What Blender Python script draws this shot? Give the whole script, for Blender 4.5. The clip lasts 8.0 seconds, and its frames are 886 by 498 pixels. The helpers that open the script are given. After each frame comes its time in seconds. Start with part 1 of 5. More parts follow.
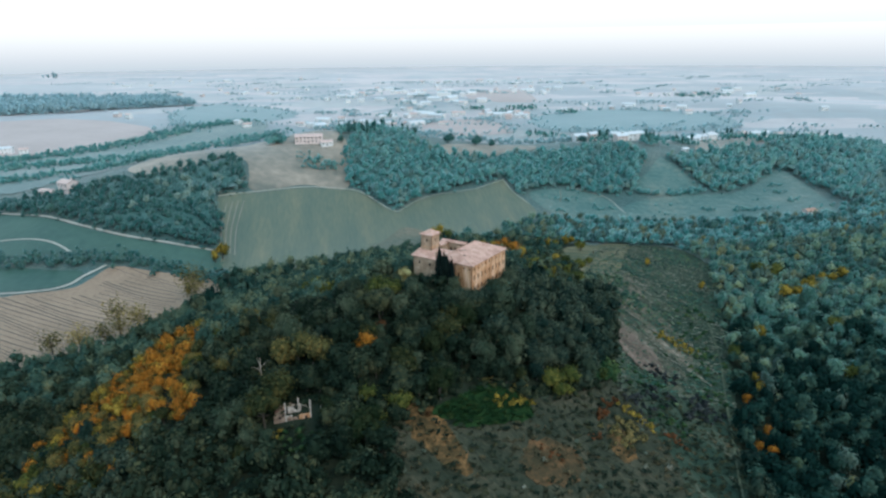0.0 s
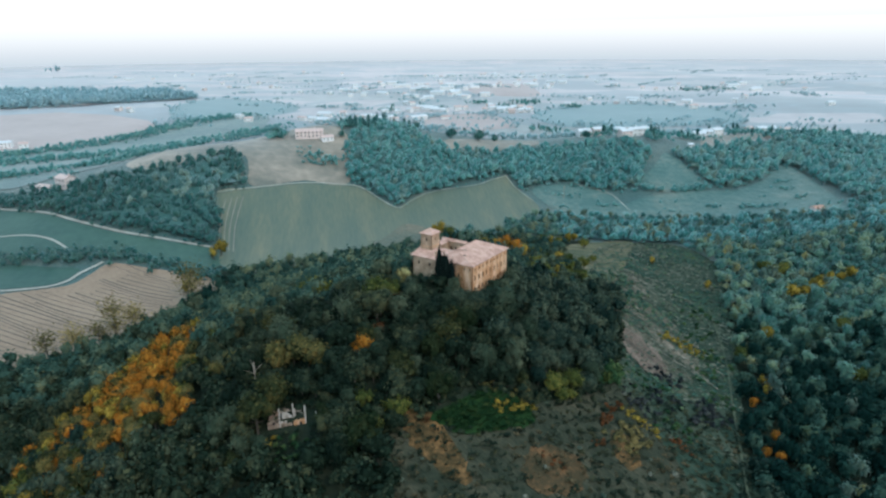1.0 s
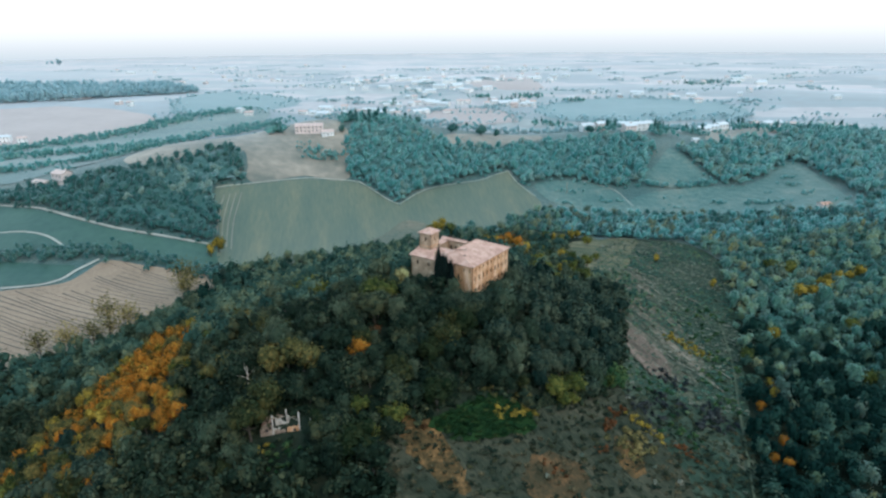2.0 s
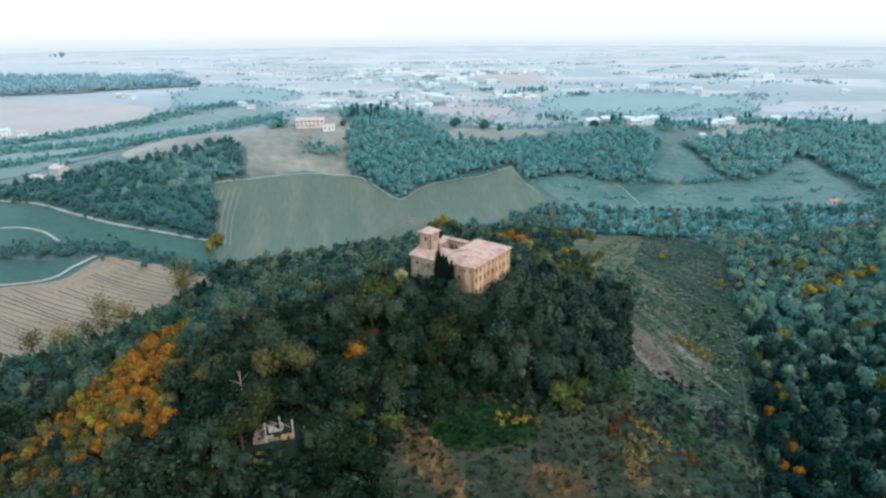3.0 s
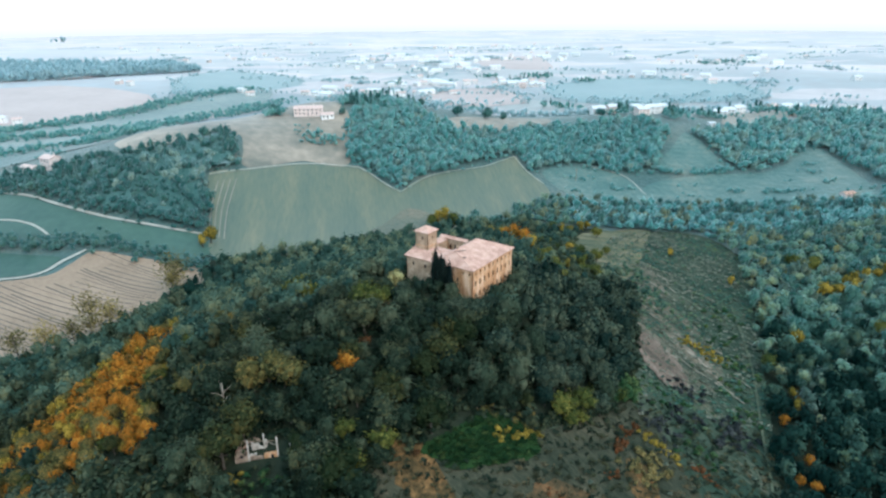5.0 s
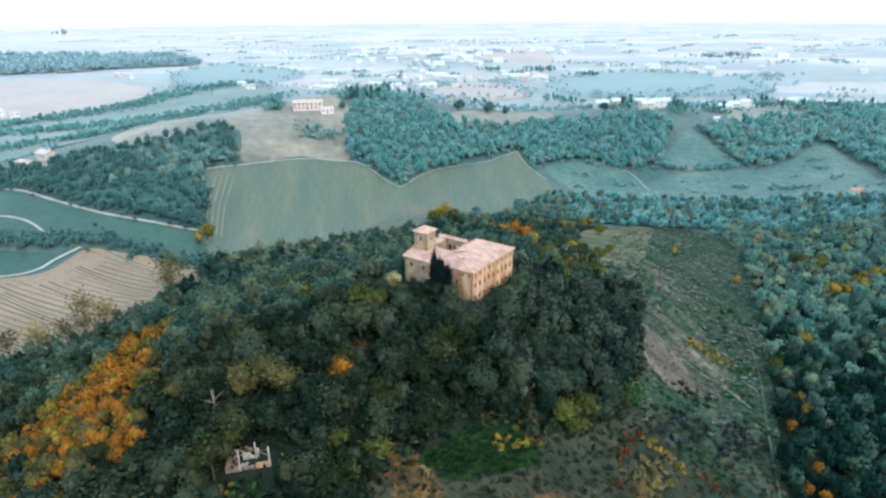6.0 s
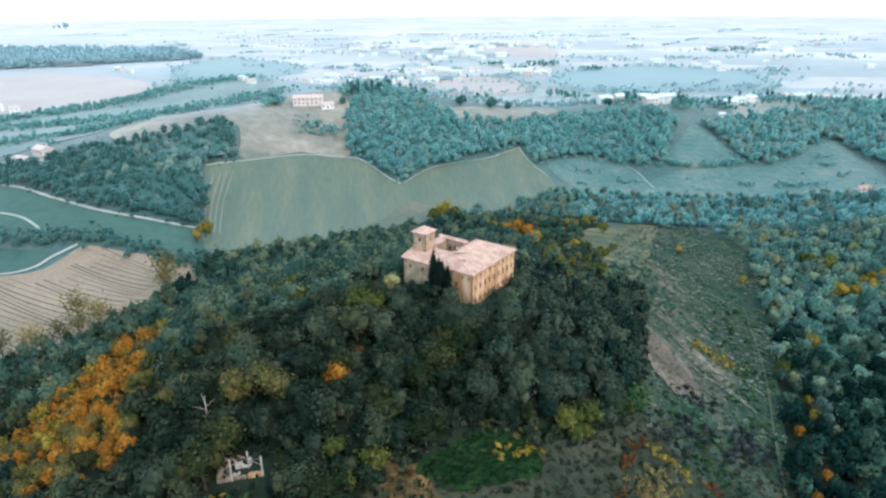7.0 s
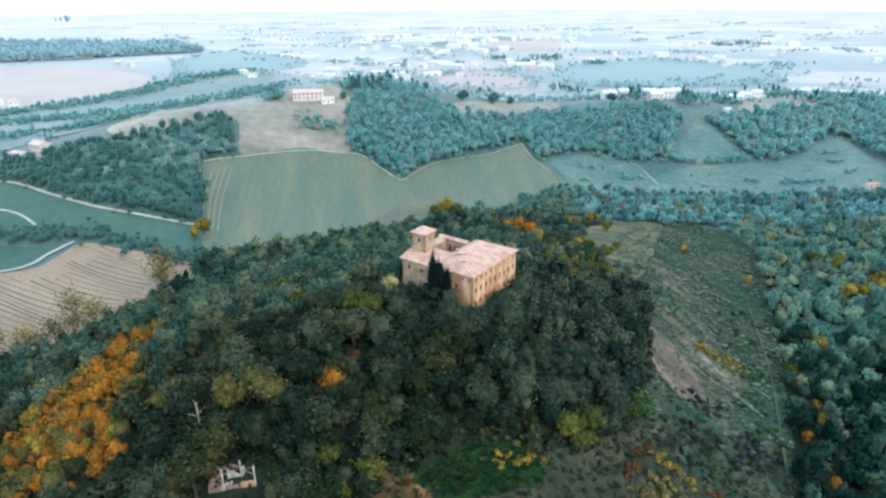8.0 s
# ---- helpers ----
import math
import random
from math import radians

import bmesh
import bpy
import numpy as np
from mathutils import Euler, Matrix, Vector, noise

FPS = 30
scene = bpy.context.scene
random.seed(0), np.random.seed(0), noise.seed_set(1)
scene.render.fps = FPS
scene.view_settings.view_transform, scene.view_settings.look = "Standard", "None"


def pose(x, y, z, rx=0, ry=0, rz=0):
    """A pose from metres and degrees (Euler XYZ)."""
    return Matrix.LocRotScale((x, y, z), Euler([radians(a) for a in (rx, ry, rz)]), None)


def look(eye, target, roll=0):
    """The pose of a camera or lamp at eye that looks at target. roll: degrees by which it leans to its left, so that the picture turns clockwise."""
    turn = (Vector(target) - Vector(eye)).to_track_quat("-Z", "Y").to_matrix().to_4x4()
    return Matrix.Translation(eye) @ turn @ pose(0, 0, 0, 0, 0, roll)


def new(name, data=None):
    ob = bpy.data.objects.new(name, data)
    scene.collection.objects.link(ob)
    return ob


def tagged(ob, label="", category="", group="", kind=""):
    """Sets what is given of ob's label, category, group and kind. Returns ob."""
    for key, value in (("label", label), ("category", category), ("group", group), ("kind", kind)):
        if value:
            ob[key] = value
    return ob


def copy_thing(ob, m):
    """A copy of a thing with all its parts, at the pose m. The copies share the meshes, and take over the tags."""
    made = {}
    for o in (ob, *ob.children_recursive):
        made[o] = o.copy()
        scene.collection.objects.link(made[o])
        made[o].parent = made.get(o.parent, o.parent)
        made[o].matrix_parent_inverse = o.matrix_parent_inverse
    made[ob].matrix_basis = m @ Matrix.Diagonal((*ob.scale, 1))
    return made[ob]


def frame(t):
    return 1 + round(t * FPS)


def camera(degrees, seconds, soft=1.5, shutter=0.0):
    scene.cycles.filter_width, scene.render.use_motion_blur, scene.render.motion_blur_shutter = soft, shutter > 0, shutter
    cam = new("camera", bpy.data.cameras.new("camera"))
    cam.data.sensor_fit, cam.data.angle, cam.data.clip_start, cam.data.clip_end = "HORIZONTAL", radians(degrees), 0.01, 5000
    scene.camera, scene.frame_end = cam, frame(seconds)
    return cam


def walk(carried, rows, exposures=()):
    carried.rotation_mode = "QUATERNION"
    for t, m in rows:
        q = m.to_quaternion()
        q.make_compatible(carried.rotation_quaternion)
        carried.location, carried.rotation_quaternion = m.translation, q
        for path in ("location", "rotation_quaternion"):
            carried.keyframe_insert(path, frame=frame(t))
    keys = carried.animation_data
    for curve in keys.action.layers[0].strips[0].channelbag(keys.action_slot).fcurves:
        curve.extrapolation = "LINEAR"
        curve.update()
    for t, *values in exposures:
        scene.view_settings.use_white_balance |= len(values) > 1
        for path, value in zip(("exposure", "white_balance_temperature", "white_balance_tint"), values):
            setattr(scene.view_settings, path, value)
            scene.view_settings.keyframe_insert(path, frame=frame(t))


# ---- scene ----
cam = camera(70.7, 8.0, soft=2.4)
METRES, EYE, TILT, LEAN, TURN = 55.0, 110.0, -19.0, 0.0, 0.0
ROWS = [
    (0.0, 0.0, 0.0, 0.0, 0.01, 1.21, 0.54),
    (0.5, 0.0109, 0.0552, 0.021, 0.16, 0.96, 0.46),
    (1.0, 0.0227, 0.1159, 0.0434, 0.29, 0.67, 0.4),
    (1.5, 0.0339, 0.1739, 0.0654, 0.39, 0.38, 0.38),
    (3.0, 0.0683, 0.3591, 0.1346, 0.86, -0.49, 0.16),
    (3.5, 0.0788, 0.4209, 0.1576, 0.99, -0.79, 0.12),
    (4.0, 0.088, 0.4822, 0.1807, 1.07, -1.06, 0.1),
    (4.5, 0.0967, 0.5437, 0.2039, 1.14, -1.41, 0.07),
    (6.0, 0.1248, 0.7219, 0.2718, 1.43, -2.37, -0.05),
    (6.5, 0.1327, 0.7751, 0.2913, 1.54, -2.64, -0.1),
    (7.0, 0.1404, 0.8253, 0.3106, 1.66, -2.88, -0.16),
    (7.5, 0.1471, 0.8739, 0.3283, 1.77, -3.17, -0.21),
    (8.0, 0.1541, 0.9246, 0.3479, 1.89, -3.43, -0.27),
]
walk(cam, [(t, pose(0, 0, EYE, TILT, LEAN, TURN) @ pose(METRES * x, METRES * y, METRES * z, 90 + pitch, roll, yaw)) for t, x, y, z, yaw, pitch, roll in ROWS],
     exposures=[(0.0, -0.42, 6150, 7), (4.0, 0.0, 6250, 8), (8.0, 0.22, 6300, 10)])

# ---- world and sun: a bright overcast day ----
world = bpy.data.worlds.new("overcast_sky")
scene.world = world
world.use_nodes = True
wn, wl = world.node_tree.nodes, world.node_tree.links
wn.clear()
sky = wn.new("ShaderNodeTexSky")
sky.sky_type, sky.sun_disc = "NISHITA", False
sky.sun_elevation, sky.sun_rotation = radians(42), radians(140)
sky_bg = wn.new("ShaderNodeBackground")
sky_bg.inputs["Strength"].default_value = 0.06
wl.new(sky.outputs[0], sky_bg.inputs["Color"])
coord = wn.new("ShaderNodeTexCoord")
split = wn.new("ShaderNodeSeparateXYZ")
wl.new(coord.outputs["Generated"], split.inputs[0])
ramp = wn.new("ShaderNodeValToRGB")
wl.new(split.outputs["Z"], ramp.inputs[0])
ramp.color_ramp.elements[0].position, ramp.color_ramp.elements[0].color = 0.0, (0.70, 0.80, 0.90, 1)
ramp.color_ramp.elements[1].position, ramp.color_ramp.elements[1].color = 0.05, (0.99, 0.985, 0.985, 1)
high = ramp.color_ramp.elements.new(0.6)
high.color = (0.55, 0.84, 1.0, 1)
cloud_bg = wn.new("ShaderNodeBackground")
cloud_bg.inputs["Strength"].default_value = 1.2
wl.new(ramp.outputs[0], cloud_bg.inputs["Color"])
both = wn.new("ShaderNodeAddShader")
wl.new(sky_bg.outputs[0], both.inputs[0])
wl.new(cloud_bg.outputs[0], both.inputs[1])
out = wn.new("ShaderNodeOutputWorld")
wl.new(both.outputs[0], out.inputs["Surface"])

sun = new("sun", bpy.data.lights.new("sun", "SUN"))
sun.data.energy, sun.data.angle, sun.data.color = 1.3, radians(14), (1.0, 0.82, 0.66)
sun.matrix_world = look((90, -60, 130), (0, 40, 0))


# ---- materials ----
def base_material(name):
    m = bpy.data.materials.new(name)
    m.use_nodes = True
    n, l = m.node_tree.nodes, m.node_tree.links
    return m, n, l, n["Principled BSDF"]


def ramp_node(n, stops):
    r = n.new("ShaderNodeValToRGB")
    els = r.color_ramp.elements
    for i, (p, c) in enumerate(stops):
        e = els[i] if i < 2 else els.new(p)
        e.position, e.color = p, (*c, 1)
    return r


def surface(name, stops, scale, fine, rough=0.8, bump=0.3, spec=0.5, metal=0.0, stretch=(1, 1, 1), turn=0.0, haze_sheen=0.0):
    """Two noises, a broad and a fine one, through a colour ramp, with fine relief; coordinates in metres.
    stretch: how much longer the marks are along each axis, turned by so many degrees."""
    m, n, l, p = base_material(name)
    tc = n.new("ShaderNodeTexCoord")
    mp = n.new("ShaderNodeMapping")
    mp.vector_type = "TEXTURE"
    mp.inputs["Scale"].default_value = stretch
    mp.inputs["Rotation"].default_value = (0, 0, radians(turn))
    l.new(tc.outputs["Object"], mp.inputs[0])
    a, b = n.new("ShaderNodeTexNoise"), n.new("ShaderNodeTexNoise")
    for node, s in ((a, scale), (b, fine)):
        node.inputs["Scale"].default_value = s
        node.inputs["Detail"].default_value = 6
        l.new(mp.outputs[0], node.inputs["Vector"])
    mix = n.new("ShaderNodeMix")
    mix.inputs["Factor"].default_value = 0.4
    l.new(a.outputs["Fac"], mix.inputs["A"])
    l.new(b.outputs["Fac"], mix.inputs["B"])
    r = ramp_node(n, stops)
    l.new(mix.outputs["Result"], r.inputs[0])
    l.new(r.outputs[0], p.inputs["Base Color"])
    bp = n.new("ShaderNodeBump")
    bp.inputs["Strength"].default_value, bp.inputs["Distance"].default_value = bump, 0.6 / fine
    l.new(b.outputs["Fac"], bp.inputs["Height"])
    l.new(bp.outputs[0], p.inputs["Normal"])
    p.inputs["Roughness"].default_value, p.inputs["Metallic"].default_value = rough, metal
    p.inputs["Specular IOR Level"].default_value = spec
    # whitish sheen that imitates the haze over far surfaces
    p.inputs["Sheen Weight"].default_value, p.inputs["Sheen Roughness"].default_value = haze_sheen, 0.45
    p.inputs["Sheen Tint"].default_value = (0.96, 0.97, 0.97, 1)
    return m


def foliage(name, stops, glow=0.2, gloss=0.04, haze_sheen=0.0, mottle=0.22, spread=0.30):
    """Leaves: the hue varies from tree to tree and, finely, within the crown."""
    m, n, l, p = base_material(name)
    info, tint = n.new("ShaderNodeObjectInfo"), n.new("ShaderNodeAttribute")
    tint.attribute_name = "tint"
    add = n.new("ShaderNodeMath")
    add.operation = "ADD"
    l.new(info.outputs["Random"], add.inputs[0])
    l.new(tint.outputs["Fac"], add.inputs[1])
    fr = n.new("ShaderNodeMath")
    fr.operation = "FRACT"
    l.new(add.outputs[0], fr.inputs[0])
    geo, tc = n.new("ShaderNodeNewGeometry"), n.new("ShaderNodeTexCoord")
    no = n.new("ShaderNodeTexNoise")
    no.inputs["Scale"].default_value = 0.7
    l.new(tc.outputs["Object"], no.inputs["Vector"])
    mix = n.new("ShaderNodeMix")
    mix.inputs["Factor"].default_value = 0.36
    l.new(fr.outputs[0], mix.inputs["A"])
    l.new(no.outputs["Fac"], mix.inputs["B"])
    mix2 = n.new("ShaderNodeMix")
    mix2.inputs["Factor"].default_value = mottle
    l.new(mix.outputs["Result"], mix2.inputs["A"])
    l.new(geo.outputs["Random Per Island"], mix2.inputs["B"])
    wide = n.new("ShaderNodeMapRange")
    wide.inputs["From Min"].default_value, wide.inputs["From Max"].default_value = 0.5 - spread, 0.5 + spread
    l.new(mix2.outputs["Result"], wide.inputs["Value"])
    r = ramp_node(n, stops)
    l.new(wide.outputs[0], r.inputs[0])
    l.new(r.outputs[0], p.inputs["Base Color"])
    p.inputs["Roughness"].default_value = 0.6
    p.inputs["Specular IOR Level"].default_value = gloss
    # bluish sheen that imitates the haze before far leaves
    p.inputs["Sheen Weight"].default_value, p.inputs["Sheen Roughness"].default_value = haze_sheen, 0.6
    p.inputs["Sheen Tint"].default_value = (0.78, 0.95, 1.0, 1)
    tr = n.new("ShaderNodeBsdfTranslucent")
    l.new(r.outputs[0], tr.inputs["Color"])
    ms = n.new("ShaderNodeMixShader")
    ms.inputs[0].default_value = glow
    l.new(p.outputs[0], ms.inputs[1])
    l.new(tr.outputs[0], ms.inputs[2])
    l.new(ms.outputs[0], n["Material Output"].inputs["Surface"])
    return m


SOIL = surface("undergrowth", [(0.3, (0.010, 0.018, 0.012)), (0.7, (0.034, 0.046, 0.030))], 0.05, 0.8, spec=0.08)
# rough grass, blued and given sheen for the haze over it
ROUGH = surface("rough_grass", [(0.3, (0.030, 0.090, 0.088)), (0.5, (0.065, 0.125, 0.115)), (0.7, (0.15, 0.17, 0.14))], 0.03, 0.35, rough=0.7, bump=0.5, spec=0.3, haze_sheen=0.3)
SCRUB = surface("dry_scrub_grass", [(0.30, (0.014, 0.032, 0.024)), (0.45, (0.033, 0.060, 0.042)), (0.56, (0.070, 0.091, 0.063)), (0.70, (0.207, 0.169, 0.118))], 0.06, 0.7, stretch=(3.5, 0.8, 1), turn=-52, bump=0.9, spec=0.06)
MEADOW = surface("lush_grass", [(0.3, (0.010, 0.033, 0.013)), (0.7, (0.027, 0.065, 0.020))], 0.15, 1.6, bump=0.9, spec=0.05)
STREAK = surface("bleached_streaky_grass", [(0.36, (0.030, 0.050, 0.038)), (0.47, (0.075, 0.085, 0.060)), (0.56, (0.17, 0.145, 0.108)), (0.68, (0.34, 0.285, 0.225))], 0.10, 0.8, stretch=(4.5, 0.7, 1), turn=-56, bump=0.9, spec=0.06)
EARTH = surface("brown_bare_earth", [(0.32, (0.028, 0.033, 0.019)), (0.5, (0.076, 0.054, 0.028)), (0.68, (0.191, 0.102, 0.047))], 0.15, 0.9, bump=0.6, spec=0.1)
LOWSCRUB = surface("withered_brown_scrub", [(0.30, (0.016, 0.026, 0.017)), (0.45, (0.038, 0.046, 0.031)), (0.57, (0.068, 0.069, 0.046)), (0.70, (0.134, 0.118, 0.080))], 0.09, 0.8, stretch=(2.5, 0.8, 1), turn=-35, bump=0.9, spec=0.06)
CLAY = surface("eroded_pink_clay", [(0.34, (0.045, 0.050, 0.038)), (0.47, (0.13, 0.100, 0.078)), (0.66, (0.27, 0.205, 0.165))], 0.12, 0.9, stretch=(3.0, 0.8, 1), turn=-56, bump=0.8, spec=0.06)
OLIVEDRY = surface("dry_olive_grass", [(0.34, (0.050, 0.075, 0.052)), (0.47, (0.115, 0.125, 0.078)), (0.56, (0.20, 0.175, 0.105)), (0.68, (0.31, 0.265, 0.18))], 0.08, 0.7, stretch=(3.0, 0.8, 1), turn=-20, bump=0.8, spec=0.1)
SAND = surface("sandy_bank", [(0.34, (0.030, 0.030, 0.015)), (0.5, (0.100, 0.064, 0.028)), (0.68, (0.280, 0.153, 0.063))], 0.2, 1.0, bump=0.6, spec=0.1)
# pasture with haze put into its bluish hue and sheen
SLOPEF = surface("hazed_pasture", [(0.36, (0.044, 0.127, 0.117)), (0.5, (0.087, 0.167, 0.148)), (0.64, (0.169, 0.213, 0.179))], 0.03, 0.2, rough=0.7, bump=0.3, spec=0.3, haze_sheen=0.3)
GREENF = surface("winter_wheat", [(0.3, (0.030, 0.083, 0.067)), (0.7, (0.070, 0.140, 0.104))], 0.02, 0.2, rough=0.55, bump=0.1)
PLOUGH = surface("stubble_earth", [(0.3, (0.248, 0.177, 0.127)), (0.7, (0.425, 0.305, 0.218))], 0.02, 0.4, rough=0.8, bump=0.25, spec=0.25)
FURROW = surface("furrow_earth", [(0.3, (0.093, 0.076, 0.064)), (0.7, (0.170, 0.140, 0.111))], 0.05, 0.8)
OLIVEF = surface("olive_grass_field", [(0.3, (0.073, 0.111, 0.083)), (0.5, (0.112, 0.139, 0.094)), (0.7, (0.185, 0.180, 0.110))], 0.03, 0.25, rough=0.6, stretch=(0.55, 5.0, 1), turn=10, bump=0.1, haze_sheen=0.15)
TANF = surface("dry_tan_grass", [(0.36, (0.145, 0.15, 0.122)), (0.5, (0.26, 0.225, 0.18)), (0.64, (0.40, 0.325, 0.255))], 0.016, 0.12, rough=0.7, bump=0.1, spec=0.3, haze_sheen=0.28)
PINKF = surface("pale_ploughed_clay", [(0.3, (0.40, 0.30, 0.275)), (0.7, (0.52, 0.41, 0.38))], 0.01, 0.08, rough=0.6, bump=0.05, spec=0.4, haze_sheen=0.2)
# far crop; the blue tint and sheen imitate haze
TEALF = surface("young_crop", [(0.3, (0.075, 0.19, 0.21)), (0.7, (0.14, 0.26, 0.27))], 0.008, 0.05, rough=0.6, bump=0.05, spec=0.4, haze_sheen=0.36)
PATH = surface("worn_grass_path", [(0.3, (0.042, 0.066, 0.042)), (0.7, (0.132, 0.150, 0.096))], 0.1, 1.0, spec=0.2)
TRACK = surface("pale_gravel", [(0.3, (0.30, 0.29, 0.25)), (0.7, (0.52, 0.50, 0.44))], 0.1, 1.0)
PLASTER = surface("ochre_plaster", [(0.32, (0.24, 0.12, 0.06)), (0.46, (0.60, 0.31, 0.15)), (0.66, (0.85, 0.60, 0.42))], 0.5, 2.6, rough=0.9, bump=0.4, stretch=(1, 1, 6))
RUBBLE = surface("broken_pale_masonry", [(0.34, (0.08, 0.060, 0.045)), (0.48, (0.28, 0.20, 0.15)), (0.64, (0.56, 0.42, 0.33))], 0.7, 2.2, rough=0.95, bump=0.8)
LIMEWASH = surface("stained_limewash", [(0.34, (0.30, 0.25, 0.21)), (0.5, (0.62, 0.56, 0.50)), (0.66, (0.82, 0.77, 0.71))], 0.7, 2.2, rough=0.9, bump=0.6)
STONE = surface("weathered_brick_stone", [(0.32, (0.24, 0.155, 0.10)), (0.5, (0.46, 0.32, 0.215)), (0.68, (0.66, 0.50, 0.37))], 0.4, 2.6, rough=0.9, bump=0.5)
TILES = surface("sun_bleached_clay_tiles", [(0.32, (0.40, 0.21, 0.155)), (0.5, (0.62, 0.37, 0.29)), (0.68, (0.74, 0.50, 0.41))], 0.35, 2.5, rough=0.85, bump=0.6)
# tiles of the far houses, paled in colour and sheen for haze
ROSETILES = surface("hazed_rose_tiles", [(0.3, (0.58, 0.39, 0.34)), (0.7, (0.76, 0.57, 0.51))], 0.4, 2.5, rough=0.6, bump=0.3, haze_sheen=0.4)
REDTILES = surface("red_clay_tiles", [(0.3, (0.46, 0.25, 0.18)), (0.7, (0.64, 0.40, 0.31))], 0.4, 2.5, rough=0.8, bump=0.4)
VOID = surface("dark_room", [(0.3, (0.010, 0.010, 0.012)), (0.7, (0.03, 0.027, 0.025))], 1.0, 4.0)
WHITEWALL = surface("pale_house_plaster", [(0.3, (0.76, 0.76, 0.75)), (0.7, (0.87, 0.87, 0.86))], 0.3, 2.0, rough=0.85)
METALROOF = surface("light_shed_sheeting", [(0.3, (0.62, 0.64, 0.66)), (0.7, (0.82, 0.83, 0.84))], 0.2, 1.5, rough=0.4)
BARK = surface("grey_bark", [(0.3, (0.05, 0.04, 0.03)), (0.7, (0.14, 0.12, 0.10))], 1.0, 8.0, bump=0.8)
DEADWOOD = surface("bleached_dead_wood", [(0.3, (0.289, 0.240, 0.195)), (0.7, (0.493, 0.416, 0.338))], 1.0, 8.0, bump=0.5)
LEAF = foliage("dark_oak_leaves", [(0.0, (0.006, 0.015, 0.011)), (0.3, (0.013, 0.027, 0.017)), (0.55, (0.024, 0.043, 0.027)), (0.8, (0.050, 0.068, 0.041)), (1.0, (0.091, 0.101, 0.052))], mottle=0.38)
GREYLEAF = foliage("grey_green_oak_leaves", [(0.0, (0.024, 0.046, 0.029)), (0.5, (0.053, 0.080, 0.051)), (1.0, (0.116, 0.138, 0.085))], mottle=0.38)
OLIVELEAF = foliage("olive_green_leaves", [(0.0, (0.013, 0.027, 0.012)), (0.6, (0.038, 0.050, 0.021)), (1.0, (0.107, 0.096, 0.033))], mottle=0.38)
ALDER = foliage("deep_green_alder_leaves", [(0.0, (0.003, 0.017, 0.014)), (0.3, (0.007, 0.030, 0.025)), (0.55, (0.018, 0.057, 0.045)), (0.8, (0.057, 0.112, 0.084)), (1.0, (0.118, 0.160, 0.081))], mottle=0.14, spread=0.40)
# alder leaves again, paler and bluer for the haze up the valley
VALE = foliage("hazed_alder_leaves", [(0.0, (0.012, 0.084, 0.070)), (0.35, (0.040, 0.148, 0.115)), (0.7, (0.127, 0.244, 0.167)), (1.0, (0.302, 0.334, 0.150))], haze_sheen=0.44, mottle=0.14, spread=0.40)
CREST = foliage("mixed_crest_leaves", [(0.0, (0.017, 0.048, 0.041)), (0.35, (0.039, 0.091, 0.073)), (0.62, (0.086, 0.145, 0.105)), (0.85, (0.159, 0.201, 0.125)), (1.0, (0.262, 0.255, 0.125))], mottle=0.14, spread=0.36)
BRAMBLE = foliage("grey_bramble_leaves", [(0.0, (0.018, 0.025, 0.027)), (0.6, (0.042, 0.052, 0.054)), (1.0, (0.085, 0.090, 0.090))])
LUSH = foliage("fresh_green_shrub_leaves", [(0.0, (0.018, 0.058, 0.024)), (0.6, (0.045, 0.105, 0.045)), (1.0, (0.110, 0.160, 0.060))])
WITHER = foliage("withered_pale_leaves", [(0.0, (0.075, 0.080, 0.040)), (0.5, (0.19, 0.16, 0.065)), (1.0, (0.40, 0.30, 0.12))], mottle=0.45)
# leaves of the far woods, with haze painted into the blue-green base colours
FARLEAF = foliage("hazed_far_leaves", [(0.0, (0.022, 0.198, 0.186)), (0.5, (0.060, 0.266, 0.244)), (0.8, (0.138, 0.348, 0.300)), (1.0, (0.276, 0.444, 0.346))], haze_sheen=0.9, mottle=0.12, spread=0.4)
HANGLEAF = foliage("hazed_dark_leaves", [(0.0, (0.010, 0.095, 0.087)), (0.5, (0.023, 0.116, 0.102)), (0.8, (0.058, 0.163, 0.132)), (1.0, (0.132, 0.220, 0.155))], haze_sheen=0.5, mottle=0.12, spread=0.4)
ASPEN = foliage("pale_aspen_leaves", [(0.0, (0.043, 0.102, 0.083)), (0.5, (0.098, 0.153, 0.115)), (0.85, (0.187, 0.221, 0.128)), (1.0, (0.306, 0.272, 0.102))], haze_sheen=0.25)
# paler far leaves, haze included in the colour
PALEHAZE = foliage("hazed_pale_leaves", [(0.0, (0.056, 0.180, 0.172)), (0.6, (0.120, 0.248, 0.224)), (1.0, (0.224, 0.320, 0.248))], haze_sheen=0.75, mottle=0.12)
OLIVEGOLD = foliage("olive_gold_leaves", [(0.0, (0.036, 0.048, 0.022)), (0.5, (0.108, 0.110, 0.041)), (1.0, (0.276, 0.198, 0.066))], mottle=0.5)
PALEGOLD = foliage("pale_gold_leaves", [(0.0, (0.090, 0.085, 0.040)), (0.5, (0.300, 0.250, 0.100)), (1.0, (0.486, 0.486, 0.240))], mottle=0.6)
BROWNF = surface("brownish_rough_grass", [(0.34, (0.085, 0.115, 0.088)), (0.5, (0.135, 0.140, 0.100)), (0.66, (0.22, 0.18, 0.125))], 0.04, 0.3, rough=0.7, bump=0.3, spec=0.3, haze_sheen=0.15)
